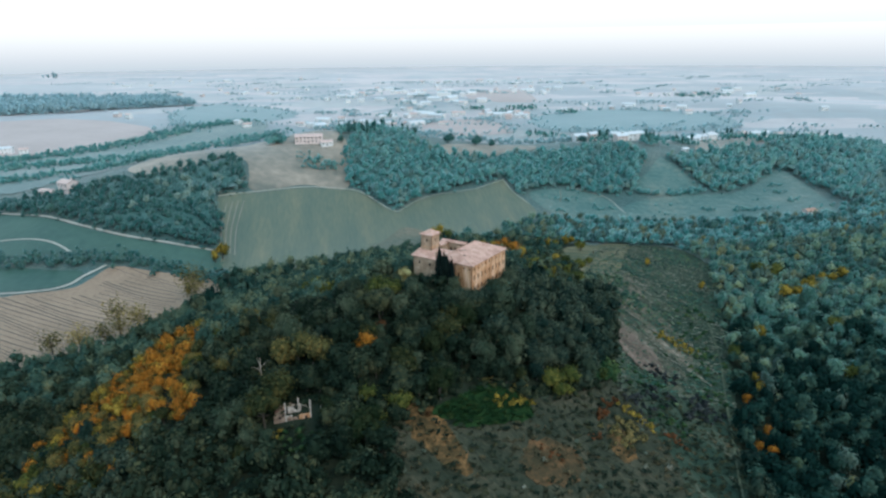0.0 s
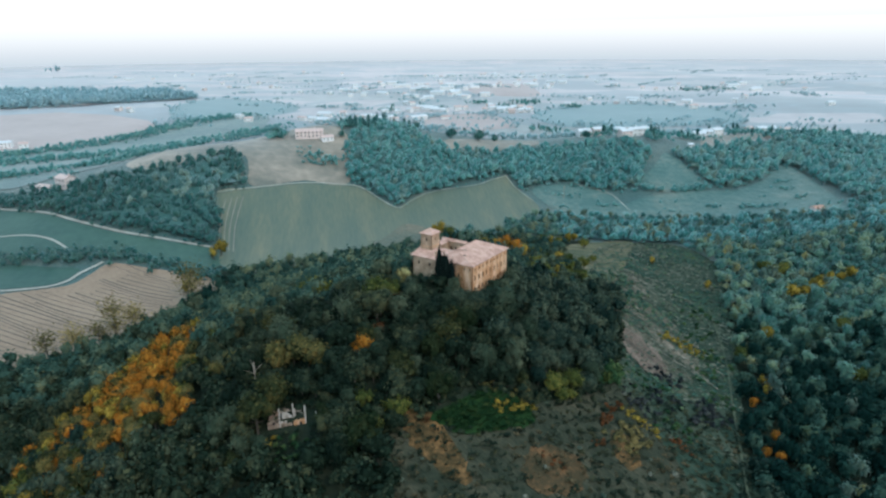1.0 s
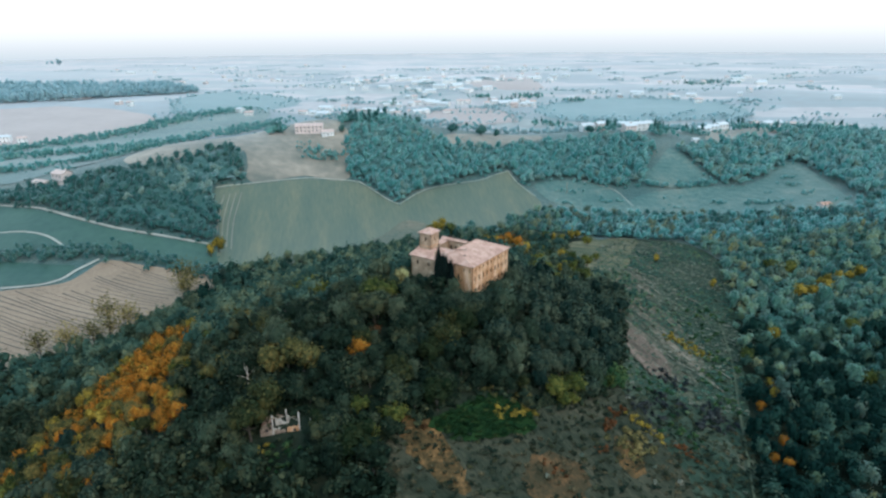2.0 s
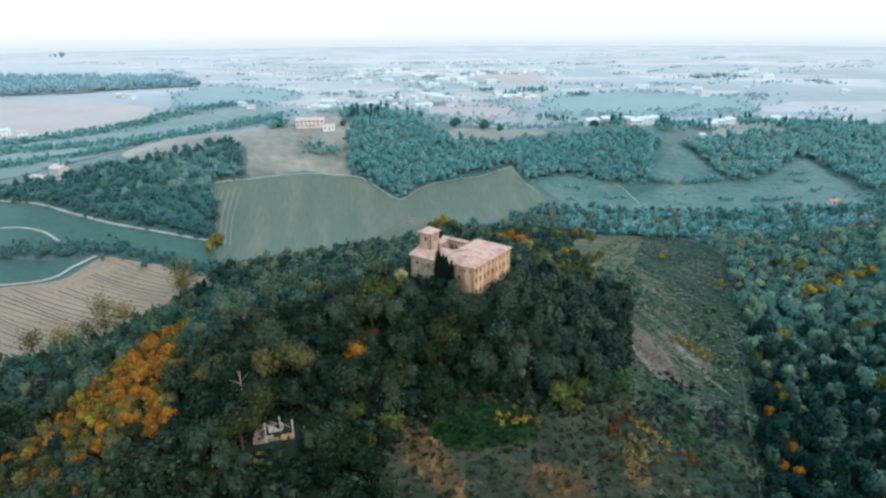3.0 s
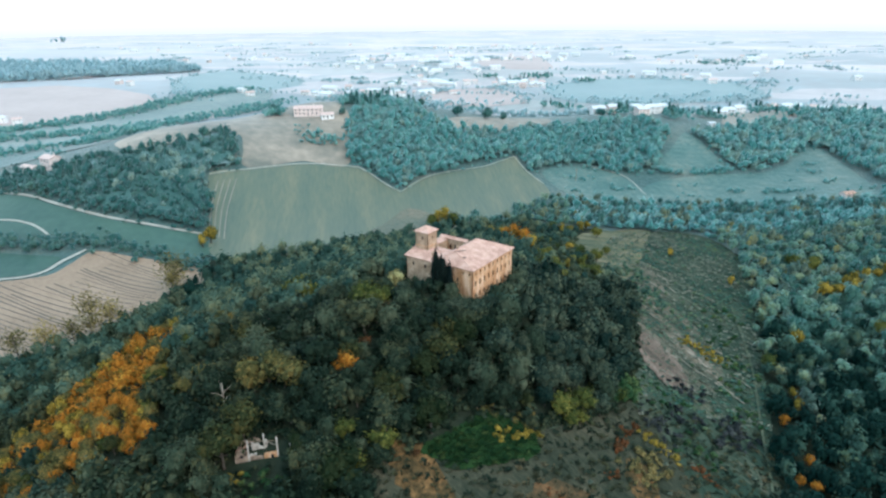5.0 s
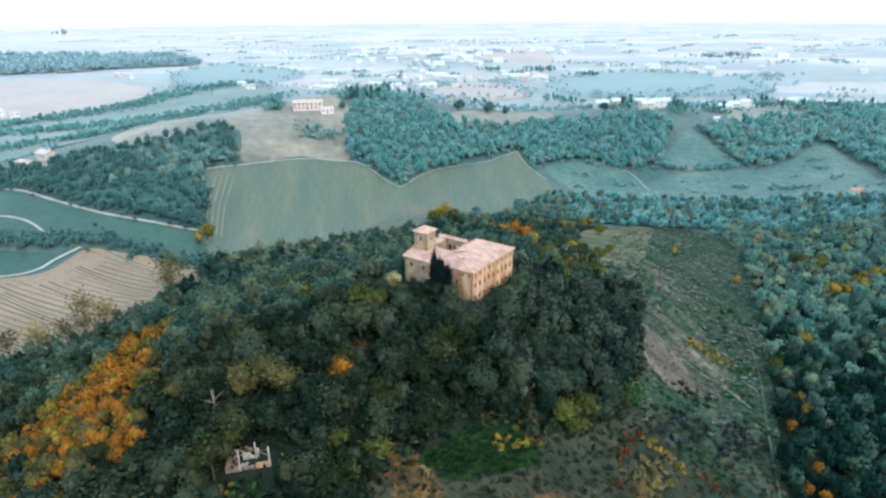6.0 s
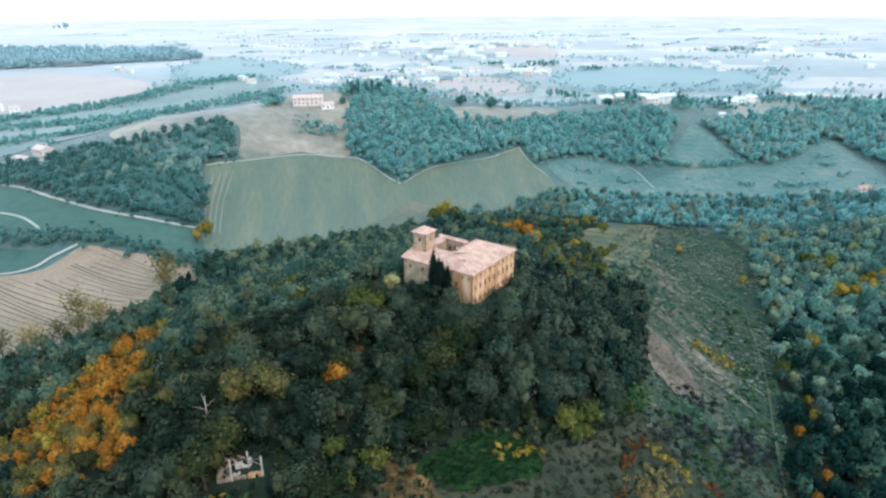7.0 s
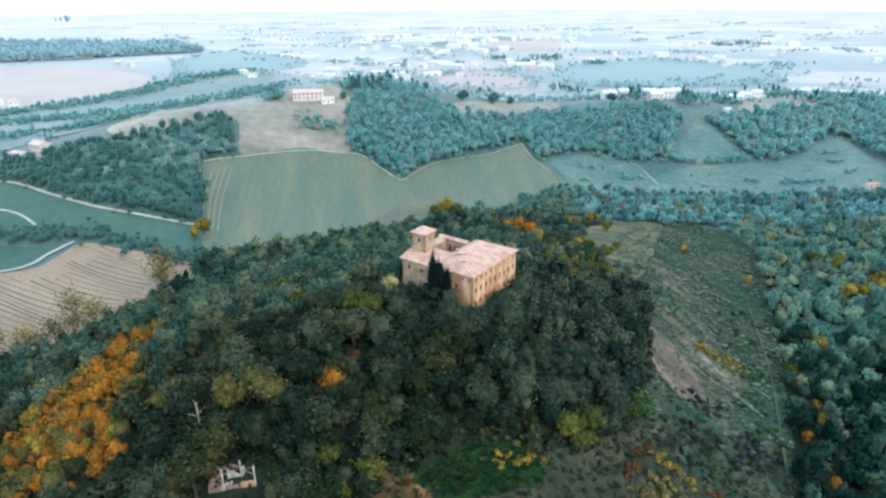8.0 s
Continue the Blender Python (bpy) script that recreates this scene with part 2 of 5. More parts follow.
# leaves of the farthest woods, whitened and blued for haze
FARHAZE = foliage("hazed_copse_leaves", [(0.0, (0.20, 0.37, 0.41)), (1.0, (0.33, 0.48, 0.51))], haze_sheen=1.0, mottle=0.1)
# meadow whose teal hue and sheen hold painted haze
DALE = surface("hazed_meadow", [(0.36, (0.045, 0.120, 0.115)), (0.5, (0.085, 0.165, 0.155)), (0.64, (0.16, 0.215, 0.195))], 0.015, 0.1, rough=0.7, bump=0.2, spec=0.3, haze_sheen=0.4)
# leaves of the plain; the pale blue-green is painted haze
PLAINLEAF = foliage("hazed_plain_leaves", [(0.0, (0.242, 0.442, 0.479)), (1.0, (0.362, 0.467, 0.479))], haze_sheen=1.0, mottle=0.1)
YELLOW = foliage("yellow_leaves", [(0.0, (0.063, 0.069, 0.021)), (0.35, (0.184, 0.149, 0.031)), (0.7, (0.368, 0.259, 0.046)), (1.0, (0.540, 0.380, 0.075))], mottle=0.55)
ORANGE = foliage("orange_leaves", [(0.0, (0.048, 0.045, 0.014)), (0.25, (0.178, 0.102, 0.020)), (0.5, (0.392, 0.167, 0.026)), (0.75, (0.558, 0.209, 0.031)), (1.0, (0.594, 0.333, 0.056))], mottle=0.6, spread=0.38)
LIME = foliage("yellow_green_leaves", [(0.0, (0.030, 0.052, 0.018)), (0.5, (0.085, 0.105, 0.028)), (1.0, (0.210, 0.190, 0.045))], mottle=0.4)
RUSSET = foliage("russet_leaves", [(0.0, (0.060, 0.040, 0.020)), (1.0, (0.220, 0.085, 0.035))], mottle=0.4)
DARK = foliage("cypress_leaves", [(0.0, (0.006, 0.014, 0.014)), (1.0, (0.014, 0.026, 0.022))])
BLADES = foliage("lush_grass_blades", [(0.0, (0.010, 0.035, 0.015)), (0.7, (0.024, 0.062, 0.022)), (1.0, (0.058, 0.083, 0.028))])
PALEPINK = surface("pale_pink_plaster", [(0.3, (0.68, 0.54, 0.50)), (0.7, (0.80, 0.69, 0.65))], 0.3, 2.0, rough=0.85)
HOLM = foliage("dark_holm_oak_leaves", [(0.0, (0.007, 0.024, 0.020)), (0.5, (0.029, 0.055, 0.041)), (1.0, (0.102, 0.126, 0.081))], mottle=0.38)
SWATHE = surface("bleached_fallen_grass", [(0.3, (0.128, 0.120, 0.088)), (0.7, (0.336, 0.288, 0.224))], 0.4, 2.0, bump=0.8, spec=0.2)
DRYLOW = foliage("withered_grass_blades", [(0.0, (0.022, 0.032, 0.019)), (0.6, (0.056, 0.057, 0.033)), (1.0, (0.165, 0.124, 0.068))])
GREENUP = foliage("rough_green_grass_blades", [(0.0, (0.030, 0.091, 0.074)), (0.6, (0.078, 0.161, 0.118)), (1.0, (0.178, 0.234, 0.113))])
STRAW = foliage("dry_grass_blades", [(0.0, (0.070, 0.107, 0.079)), (0.6, (0.153, 0.175, 0.130)), (1.0, (0.298, 0.288, 0.227))])
SEDGE = foliage("scrub_leaves", [(0.0, (0.011, 0.024, 0.016)), (0.6, (0.031, 0.046, 0.031)), (1.0, (0.080, 0.080, 0.039))])


# ---- the shape of the land ----
# one row of swells for each 105 m northwards from y = 10, each 105 m apart from x = -420
SWELLS = (
    (-0.9, 4.6, 4.5, -21.5, -1.8, -6.5, -14.9, -4.8, -0.8),
    (-14.1, 23.3, -31.3, 14.5, -6.0, -15.0, 11.8, -9.0, -2.1),
    (-30.8, 31.8, -22.4, 8.1, 33.8, -16.9, -5.9, -1.7, 0.7),
    (-14.2, -5.7, -3.6, -2.9, 12.5, -1.2, -6.1, 12.1, 1.0),
    (0.5, 3.5, -2.2, -5.8, -9.7, 5.7, 0.4, 4.8, 5.7),
    (9.1, 5.5, 44.1, -16.7, 7.5, -12.8, -10.9, -3.2, 9.6),
    (13.4, 3.4, 3.7, 31.7, 19.3, 15.5, 30.3, -1.0, 14.5),
    (2.0, 2.5, 9.4, 18.7, 5.6, 4.9, 7.7, 12.3, 14.8),
)


def land(x, y):
    """The ground's height at arrays (or numbers) x, y."""
    x, y = np.asarray(x, float), np.asarray(y, float)
    r = np.hypot(x, y - 250)
    k = np.clip((r - 480) / 420, 0, 1)
    k = k * k * (3 - 2 * k)
    z = -27 + 14 * k
    for j, row in enumerate(SWELLS):
        for i, a in enumerate(row):
            z = z + a * np.exp(-((x + 420 - 105 * i) ** 2 + (y - 10 - 105 * j) ** 2) / (2 * 78.0 ** 2))
    u, v = (x - 6) * 0.8 + (y - 248) * 0.6, -(x - 6) * 0.6 + (y - 248) * 0.8
    z = z + 11.7 * np.exp(-(u / 60) ** 2 - (v / 36) ** 2)
    z = z + 4.0 * np.exp(-((x + 135) / 40) ** 2 - ((y - 648) / 24) ** 2)
    far = np.clip((r - 700) / 600, 0, 1) * (1 - 0.8 * np.clip((r - 1600) / 1400, 0, 1))
    z = z + far * (5 * np.sin(x / 210 + 1.3) * np.sin(y / 260 + 0.4) + 4 * np.sin((x + y) / 150) * np.cos((x - 0.6 * y) / 310))
    return z


def mesh_object(name, verts, faces, material, parent=None, smooth=False):
    me = bpy.data.meshes.new(name)
    me.from_pydata([tuple(v) for v in verts], [], [tuple(f) for f in faces])
    me.materials.append(material)
    if smooth:
        me.polygons.foreach_set("use_smooth", [True] * len(me.polygons))
    me.update()
    ob = new(name, me)
    ob.parent = parent
    return ob


def part(name, bm, material, parent, label=""):
    """Links a bmesh as one mesh object under a thing or a part."""
    me = bpy.data.meshes.new(name)
    bmesh.ops.recalc_face_normals(bm, faces=bm.faces[:])
    bm.to_mesh(me)
    bm.free()
    me.materials.append(material)
    ob = new(name, me)
    ob.parent = parent
    if label:
        ob["label"] = label
    return ob


def thing(name, x, y, z, turn=0.0, **tags):
    ob = new(name)
    ob.empty_display_size = 0.5
    ob.matrix_world = pose(x, y, z, 0, 0, turn)
    return tagged(ob, **tags)


# the ground: one sheet, fine round the hill and coarse towards the horizon
N = 270
s = np.linspace(-1, 1, N + 1)
axis = 620 * s + 5600 * np.sign(s) * np.abs(s) ** 5
gx, gy = np.meshgrid(axis, 330 + axis)
gz = land(gx, gy)
gm = bpy.data.meshes.new("ground")
idx = np.arange((N + 1) * (N + 1)).reshape(N + 1, N + 1)
quads = np.stack([idx[:-1, :-1], idx[:-1, 1:], idx[1:, 1:], idx[1:, :-1]], -1).reshape(-1, 4)
gm.from_pydata(np.stack([gx, gy, gz], -1).reshape(-1, 3).tolist(), [], quads.tolist())
gm.polygons.foreach_set("use_smooth", [True] * len(gm.polygons))
mid_r = np.hypot(gx, gy - 300).reshape(-1)[quads].mean(1)


def plain_material():
    """The far plain: parcels of crop, stubble and meadow with dark hedges between them."""
    m, n, l, p = base_material("patchwork_of_fields")
    tc = n.new("ShaderNodeTexCoord")
    mp = n.new("ShaderNodeMapping")
    mp.inputs["Scale"].default_value = (1 / 130, 1 / 85, 0)
    mp.inputs["Rotation"].default_value = (0, 0, radians(25))
    l.new(tc.outputs["Object"], mp.inputs[0])
    wob = n.new("ShaderNodeTexNoise")
    wob.inputs["Scale"].default_value = 1.1
    l.new(mp.outputs[0], wob.inputs["Vector"])
    mx = n.new("ShaderNodeMix")
    mx.data_type = "VECTOR"
    mx.inputs["Factor"].default_value = 0.25
    l.new(mp.outputs[0], mx.inputs[4])
    l.new(wob.outputs["Color"], mx.inputs[5])
    v = n.new("ShaderNodeTexVoronoi")
    v.inputs["Scale"].default_value = 1.0
    l.new(mx.outputs[1], v.inputs["Vector"])
    sp = n.new("ShaderNodeSeparateXYZ")
    l.new(v.outputs["Color"], sp.inputs[0])
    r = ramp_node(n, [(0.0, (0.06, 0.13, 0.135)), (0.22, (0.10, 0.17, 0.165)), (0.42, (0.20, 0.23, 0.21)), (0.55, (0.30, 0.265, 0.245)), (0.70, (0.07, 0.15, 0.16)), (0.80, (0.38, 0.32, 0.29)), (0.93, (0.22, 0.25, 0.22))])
    r.color_ramp.interpolation = "CONSTANT"
    l.new(sp.outputs[0], r.inputs[0])
    no = n.new("ShaderNodeTexNoise")
    no.inputs["Scale"].default_value = 0.03
    no.inputs["Detail"].default_value = 8
    l.new(tc.outputs["Object"], no.inputs["Vector"])
    dk = ramp_node(n, [(0.35, (0.75, 0.75, 0.75)), (0.65, (1.2, 1.2, 1.2))])
    l.new(no.outputs["Fac"], dk.inputs[0])
    mul = n.new("ShaderNodeMix")
    mul.data_type, mul.blend_type = "RGBA", "MULTIPLY"
    mul.inputs["Factor"].default_value = 1.0
    l.new(r.outputs[0], mul.inputs[6])
    l.new(dk.outputs[0], mul.inputs[7])
    l.new(mul.outputs[2], p.inputs["Base Color"])
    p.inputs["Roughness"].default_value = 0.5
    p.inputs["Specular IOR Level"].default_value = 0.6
    # pale sheen, strongest at grazing view, stands in for haze on the plain
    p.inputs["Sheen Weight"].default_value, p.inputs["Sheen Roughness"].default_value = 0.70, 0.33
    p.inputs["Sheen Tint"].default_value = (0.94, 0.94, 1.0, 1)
    return m


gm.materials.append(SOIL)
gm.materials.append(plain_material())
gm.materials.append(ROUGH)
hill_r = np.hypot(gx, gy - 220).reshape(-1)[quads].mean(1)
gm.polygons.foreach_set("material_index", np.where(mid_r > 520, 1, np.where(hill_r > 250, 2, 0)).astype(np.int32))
ground = tagged(new("ground", gm), "hilly ground with woods and a hazy patchwork of fields", "ground", kind="structure")


def haze_backdrop():
    """A glowing wall all round, painted with the haze that hides the horizon."""
    m = bpy.data.materials.new("painted_haze")
    m.use_nodes = True
    n, l = m.node_tree.nodes, m.node_tree.links
    n.clear()
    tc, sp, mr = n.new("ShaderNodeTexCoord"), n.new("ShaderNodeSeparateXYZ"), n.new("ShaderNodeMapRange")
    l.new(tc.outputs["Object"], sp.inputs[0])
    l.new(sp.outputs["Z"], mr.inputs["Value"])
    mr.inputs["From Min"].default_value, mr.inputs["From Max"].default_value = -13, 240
    # painted haze: the emission pales upwards from land to sky
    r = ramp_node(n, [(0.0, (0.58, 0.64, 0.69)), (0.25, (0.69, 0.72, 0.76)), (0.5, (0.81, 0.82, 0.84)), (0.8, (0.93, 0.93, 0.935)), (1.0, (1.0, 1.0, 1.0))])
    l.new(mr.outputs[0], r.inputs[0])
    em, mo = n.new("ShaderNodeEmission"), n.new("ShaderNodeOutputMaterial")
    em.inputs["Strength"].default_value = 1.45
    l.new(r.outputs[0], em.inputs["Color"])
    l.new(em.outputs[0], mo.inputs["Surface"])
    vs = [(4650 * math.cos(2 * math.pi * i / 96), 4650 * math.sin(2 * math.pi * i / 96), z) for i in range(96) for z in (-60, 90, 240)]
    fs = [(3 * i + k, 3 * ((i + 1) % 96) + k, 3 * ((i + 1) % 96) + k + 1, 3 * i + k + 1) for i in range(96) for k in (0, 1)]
    return tagged(mesh_object("backdrop", vs, fs, m), "glowing backdrop painted as horizon haze", "mist", kind="structure")


haze_backdrop()


def smooth_loop(points, n=5, closed=True):
    """A Catmull-Rom curve through the points."""
    p = [Vector(q) for q in points]
    k, res = len(p), []
    for i in range(k if closed else k - 1):
        a, b, c, d = (p[(i + o) % k] if closed else p[min(max(i + o, 0), k - 1)] for o in (-1, 0, 1, 2))
        for j in range(n):
            t = j / n
            res.append(0.5 * ((2 * b) + (c - a) * t + (2 * a - 5 * b + 4 * c - d) * t * t + (3 * b - a - 3 * c + d) * t ** 3))
    if not closed:
        res.append(p[-1])
    return res


def inside(x, y, poly):
    """Which of the points lie inside the closed line of points poly."""
    x, y = np.asarray(x, float), np.asarray(y, float)
    hit = np.zeros(x.shape, bool)
    for (ax, ay), (bx, by) in zip(poly, poly[1:] + poly[:1]):
        hit ^= ((ay > y) != (by > y)) & (x < (bx - ax) * (y - ay) / (by - ay + 1e-9) + ax)
    return hit


from mathutils.geometry import delaunay_2d_cdt


def field(name, points, step, material, lift=0.35, curve=5, ragged=0.0, **tags):
    """A sheet of crop or grass laid over the land inside a smoothed outline."""
    line = [Vector(q) for q in smooth_loop(points, curve)] if curve > 1 else [Vector(q) for q in points]
    if ragged:
        rag = np.random.RandomState(len(line))
        line = [q + Vector(rag.normal(size=2) * ragged) for q in line]
    poly = [(q.x, q.y) for q in line]
    xs, ys = [q[0] for q in poly], [q[1] for q in poly]
    px, py = np.meshgrid(np.arange(min(xs), max(xs), step), np.arange(min(ys), max(ys), step))
    ok = inside(px, py, poly)
    pts = line + [Vector((a, b)) for a, b in zip(px[ok], py[ok])]
    k = len(line)
    res = delaunay_2d_cdt(pts, [(i, (i + 1) % k) for i in range(k)], [list(range(k))], 1, 0.01)
    v2 = np.array([tuple(q) for q in res[0]])
    z = land(v2[:, 0], v2[:, 1]) + lift
    ob = mesh_object(name, np.column_stack([v2, z]).tolist(), res[2], material, smooth=True)
    return tagged(ob, kind="structure", **tags)


def ribbon(name, points, width, material, lift=0.6, parent=None, **tags):
    """A track or furrow of the given width, laid over the land."""
    c = smooth_loop(points, 8, closed=False)
    vs = []
    for i, q in enumerate(c):
        d = (c[min(i + 1, len(c) - 1)] - c[max(i - 1, 0)]).normalized()
        for side in (-0.5, 0.5):
            x, y = q.x - d.y * width * side, q.y + d.x * width * side
            vs.append((x, y, float(land(x, y)) + lift))
    fs = [(2 * i, 2 * i + 1, 2 * i + 3, 2 * i + 2) for i in range(len(c) - 1)]
    ob = mesh_object(name, vs, fs, material, parent)
    return tagged(ob, **tags) if tags else ob


GREEN_LINE = [(-420, 492), (-368, 481), (-333, 468), (-298, 455), (-265, 439), (-228, 427), (-188, 423), (-161, 422), (-150, 404), (-166, 392), (-217, 400), (-267, 401), (-323, 410), (-420, 420)]
PLOUGH_LINE = [(-420, 340), (-284, 352), (-261, 357), (-234, 367), (-227, 380), (-220, 394), (-198, 392), (-160, 386), (-140, 372), (-150, 320), (-184, 295), (-230, 270), (-420, 250)]
CLEARING_LINE = [(94, 317), (97, 356), (92, 400), (120, 440), (165, 440), (177, 393), (157, 323), (134, 256), (112, 196), (101, 150), (0, 130), (-14, 149), (-17, 168), (-9, 177), (4, 178), (21, 186), (36, 200), (56, 215), (75, 249)]
OLIVE_LINE = [(-179, 488), (-158, 506), (-120, 537), (-84, 546), (-69, 542), (-48, 524), (-39, 518), (-30, 495), (-40, 460), (-80, 430), (-120, 395), (-150, 402), (-162, 441)]
HUMP_LINE = [(-38, 518), (-16, 539), (27, 555), (43, 566), (57, 576), (64, 558), (78, 538), (80, 520), (61, 495), (38, 470), (3, 465), (-32, 485)]

field("field", GREEN_LINE, 9, GREENF, label="green winter wheat field below a wood", category="field")
field("field", [(-420, 405), (-307, 394), (-260, 388), (-238, 387), (-236, 381), (-240, 372), (-250, 365), (-290, 359), (-420, 352)], 9, GREENF, label="dark green crop field beside a pale track", category="field")
plough = field("field", PLOUGH_LINE, 9, PLOUGH, label="pale ploughed field with curved furrows", category="field")
field("field", OLIVE_LINE, 9, OLIVEF, label="olive green grass field with pale streaks", category="field")
field("field", HUMP_LINE, 9, OLIVEF, label="olive green field rising to a hump", category="field")
field("field", [(79, 554), (95, 567), (128, 568), (149, 553), (162, 526), (138, 510), (102, 520)], 9, SLOPEF, label="grassy bank with a pale edge", category="field")
field("field", [(178, 567), (200, 597), (217, 622), (226, 618), (234, 591), (240, 565), (217, 556)], 9, SLOPEF, label="tongue of grass between two woods", category="field")
field("field", [(165, 544), (219, 558), (263, 560), (296, 579), (331, 612), (338, 577), (330, 510), (311, 480), (279, 500), (230, 505), (161, 515)], 9, SLOPEF, label="grassy slope above the valley wood", category="field")
field("field", [(-255, 548), (-235, 575), (-205, 605), (-168, 655), (-125, 660), (-95, 625), (-84, 551), (-121, 541), (-157, 510), (-166, 532), (-174, 552), (-195, 570)], 9, TANF, label="dry tan grass slope below a farmhouse", category="field")
field("field", [(-268, 532), (-242, 506), (-213, 521), (-192, 553), (-176, 553), (-168, 600), (-205, 606), (-235, 577)], 9, TANF, 0.3, label="dry tan crest above a hanging wood", category="field")
field("field", [(-46, 472), (-30, 494), (-2, 474), (6, 452), (-22, 430), (-66, 436)], 6, BROWNF, 0.45, label="brownish rough grass between two fields", category="field")
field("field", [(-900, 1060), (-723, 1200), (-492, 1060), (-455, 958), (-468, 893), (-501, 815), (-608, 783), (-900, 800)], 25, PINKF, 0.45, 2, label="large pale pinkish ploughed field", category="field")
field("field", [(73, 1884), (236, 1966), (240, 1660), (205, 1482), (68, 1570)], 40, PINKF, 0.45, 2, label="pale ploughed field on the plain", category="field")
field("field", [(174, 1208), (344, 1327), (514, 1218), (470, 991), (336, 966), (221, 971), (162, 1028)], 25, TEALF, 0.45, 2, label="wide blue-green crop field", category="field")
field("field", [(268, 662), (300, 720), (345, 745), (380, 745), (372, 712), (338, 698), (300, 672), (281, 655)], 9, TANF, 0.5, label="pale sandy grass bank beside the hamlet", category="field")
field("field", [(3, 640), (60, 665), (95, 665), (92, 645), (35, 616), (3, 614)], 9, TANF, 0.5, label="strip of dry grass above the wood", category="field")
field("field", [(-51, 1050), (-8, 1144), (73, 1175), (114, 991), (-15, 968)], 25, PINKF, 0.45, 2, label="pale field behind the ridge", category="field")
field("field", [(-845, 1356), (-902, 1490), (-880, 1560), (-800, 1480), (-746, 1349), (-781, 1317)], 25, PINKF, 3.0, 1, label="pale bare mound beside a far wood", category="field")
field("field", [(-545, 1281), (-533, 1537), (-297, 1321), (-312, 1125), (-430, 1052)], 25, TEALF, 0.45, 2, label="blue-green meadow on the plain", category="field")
field("field", [(-600, 600), (-600, 765), (-500, 795), (-455, 890), (-440, 960), (-400, 1024), (-366, 1112), (-312, 1129), (-283, 990), (-320, 900), (-330, 780), (-300, 640), (-270, 552), (-332, 545), (-362, 520), (-480, 545)], 14, DALE, 0.6, 2, label="hazy green meadow between hedgerows", category="field")
scrub = field("scrub_slope", CLEARING_LINE, 4, SCRUB, 0.3, label="rough slope of dry grass and scrub", category="slope")
field("meadow", [(-4, 178), (4, 186), (16, 196), (29, 196), (30, 188), (18, 180), (6, 176)], 3, MEADOW, 0.6, ragged=0.55, label="lush green patch of grass", category="grass")
ribbon("track", [(148, 330), (142, 301), (135, 273), (124, 241), (115, 214), (104, 180), (96, 140)], 0.9, PATH, 0.9, label="narrow pale track down the slope", category="track", kind="structure")
ribbon("track", [(-420, 494), (-368, 483), (-333, 470), (-298, 457), (-265, 441), (-228, 429), (-188, 425), (-161, 424)], 2.0, TRACK, label="pale farm track along a field edge", category="track", kind="structure")
ribbon("track", [(-420, 348), (-290, 356), (-252, 362), (-238, 370), (-233, 382), (-225, 395)], 2.2, TRACK, label="pale farm track round a ploughed field", category="track", kind="structure")
ribbon("track", [(-340, 428), (-300, 428), (-275, 421), (-255, 408)], 1.6, TRACK, label="curved pale track in a green field", category="track", kind="structure")

# curved furrows of the ploughed field and the tractor lines of the olive field
fr = random.Random(12)
for k in range(80):
    off = -150 + 3.1 * k
    line = []
    for s0 in np.arange(-260, 260, 9.0):
        x = -250 + 0.89 * s0 + 0.45 * off
        y = 330 - 0.45 * s0 + 0.89 * off + 0.00045 * (s0 + 60) ** 2 + 1.2 * math.sin(s0 / 23 + k)
        if inside([x], [y], PLOUGH_LINE)[0] and x > -400:
            line.append((x, y))
    if len(line) > 8:
        line = line[fr.randrange(3):len(line) - fr.randrange(3)]
        ribbon("furrow", line, fr.uniform(0.3, 0.85), FURROW, 0.5, plough)
for k in range(4):
    x0 = -172 + 3.6 * k
    ribbon("track", [(x0 + 0.8, 484 + 3 * k), (x0 + 5, 455), (x0 + 13, 425 - k)], 0.55, TANF, 0.5, label="pale tractor line in the grass field", category="track", kind="structure")
ribbon("track", [(57, 577), (64, 559), (78, 539)], 0.7, TRACK, 0.5, label="pale worn edge of the hump field", category="track", kind="structure")
ribbon("track", [(-38, 519), (-16, 540), (27, 556), (43, 567), (57, 577)], 0.7, TRACK, 0.5, label="pale worn edge of the hump field", category="track", kind="structure")
ribbon("track", [(118, 572), (140, 562), (152, 552), (160, 528)], 0.8, TRACK, 0.5, label="pale path at the edge of a bank", category="track", kind="structure")
ribbon("track", [(-179, 489), (-158, 507), (-120, 538), (-84, 547), (-69, 543), (-48, 525), (-39, 519)], 1.0, TRACK, 0.5, label="pale grass strip along a field edge", category="track", kind="structure")
field("bank", [(-14, 176), (-6, 182), (0, 176), (6, 168), (8, 160), (2, 160), (-8, 167)], 3, SAND, 0.5, ragged=0.55, label="bare sandy bank above the scrub", category="bank")
field("bank", [(58, 190), (62, 200), (68, 198), (68, 188), (62, 184)], 3, SAND, 0.5, ragged=0.55, label="pale bare patch in the scrub", category="bank")
field("bank", [(-14, 149), (-17, 168), (-9, 177), (4, 178), (21, 186), (36, 200), (56, 215), (66, 228), (76, 222), (80, 208), (84, 190), (80, 165), (70, 140), (0, 130)], 3.5, LOWSCRUB, 0.42, ragged=0.55, label="withered brown scrub at the foot of the clearing", category="slope")
field("bank", [(27, 163), (25, 172), (31, 179), (43, 182), (46, 174), (39, 166)], 3, EARTH, 0.62, ragged=0.55, label="bare brown earth among the scrub", category="bank")
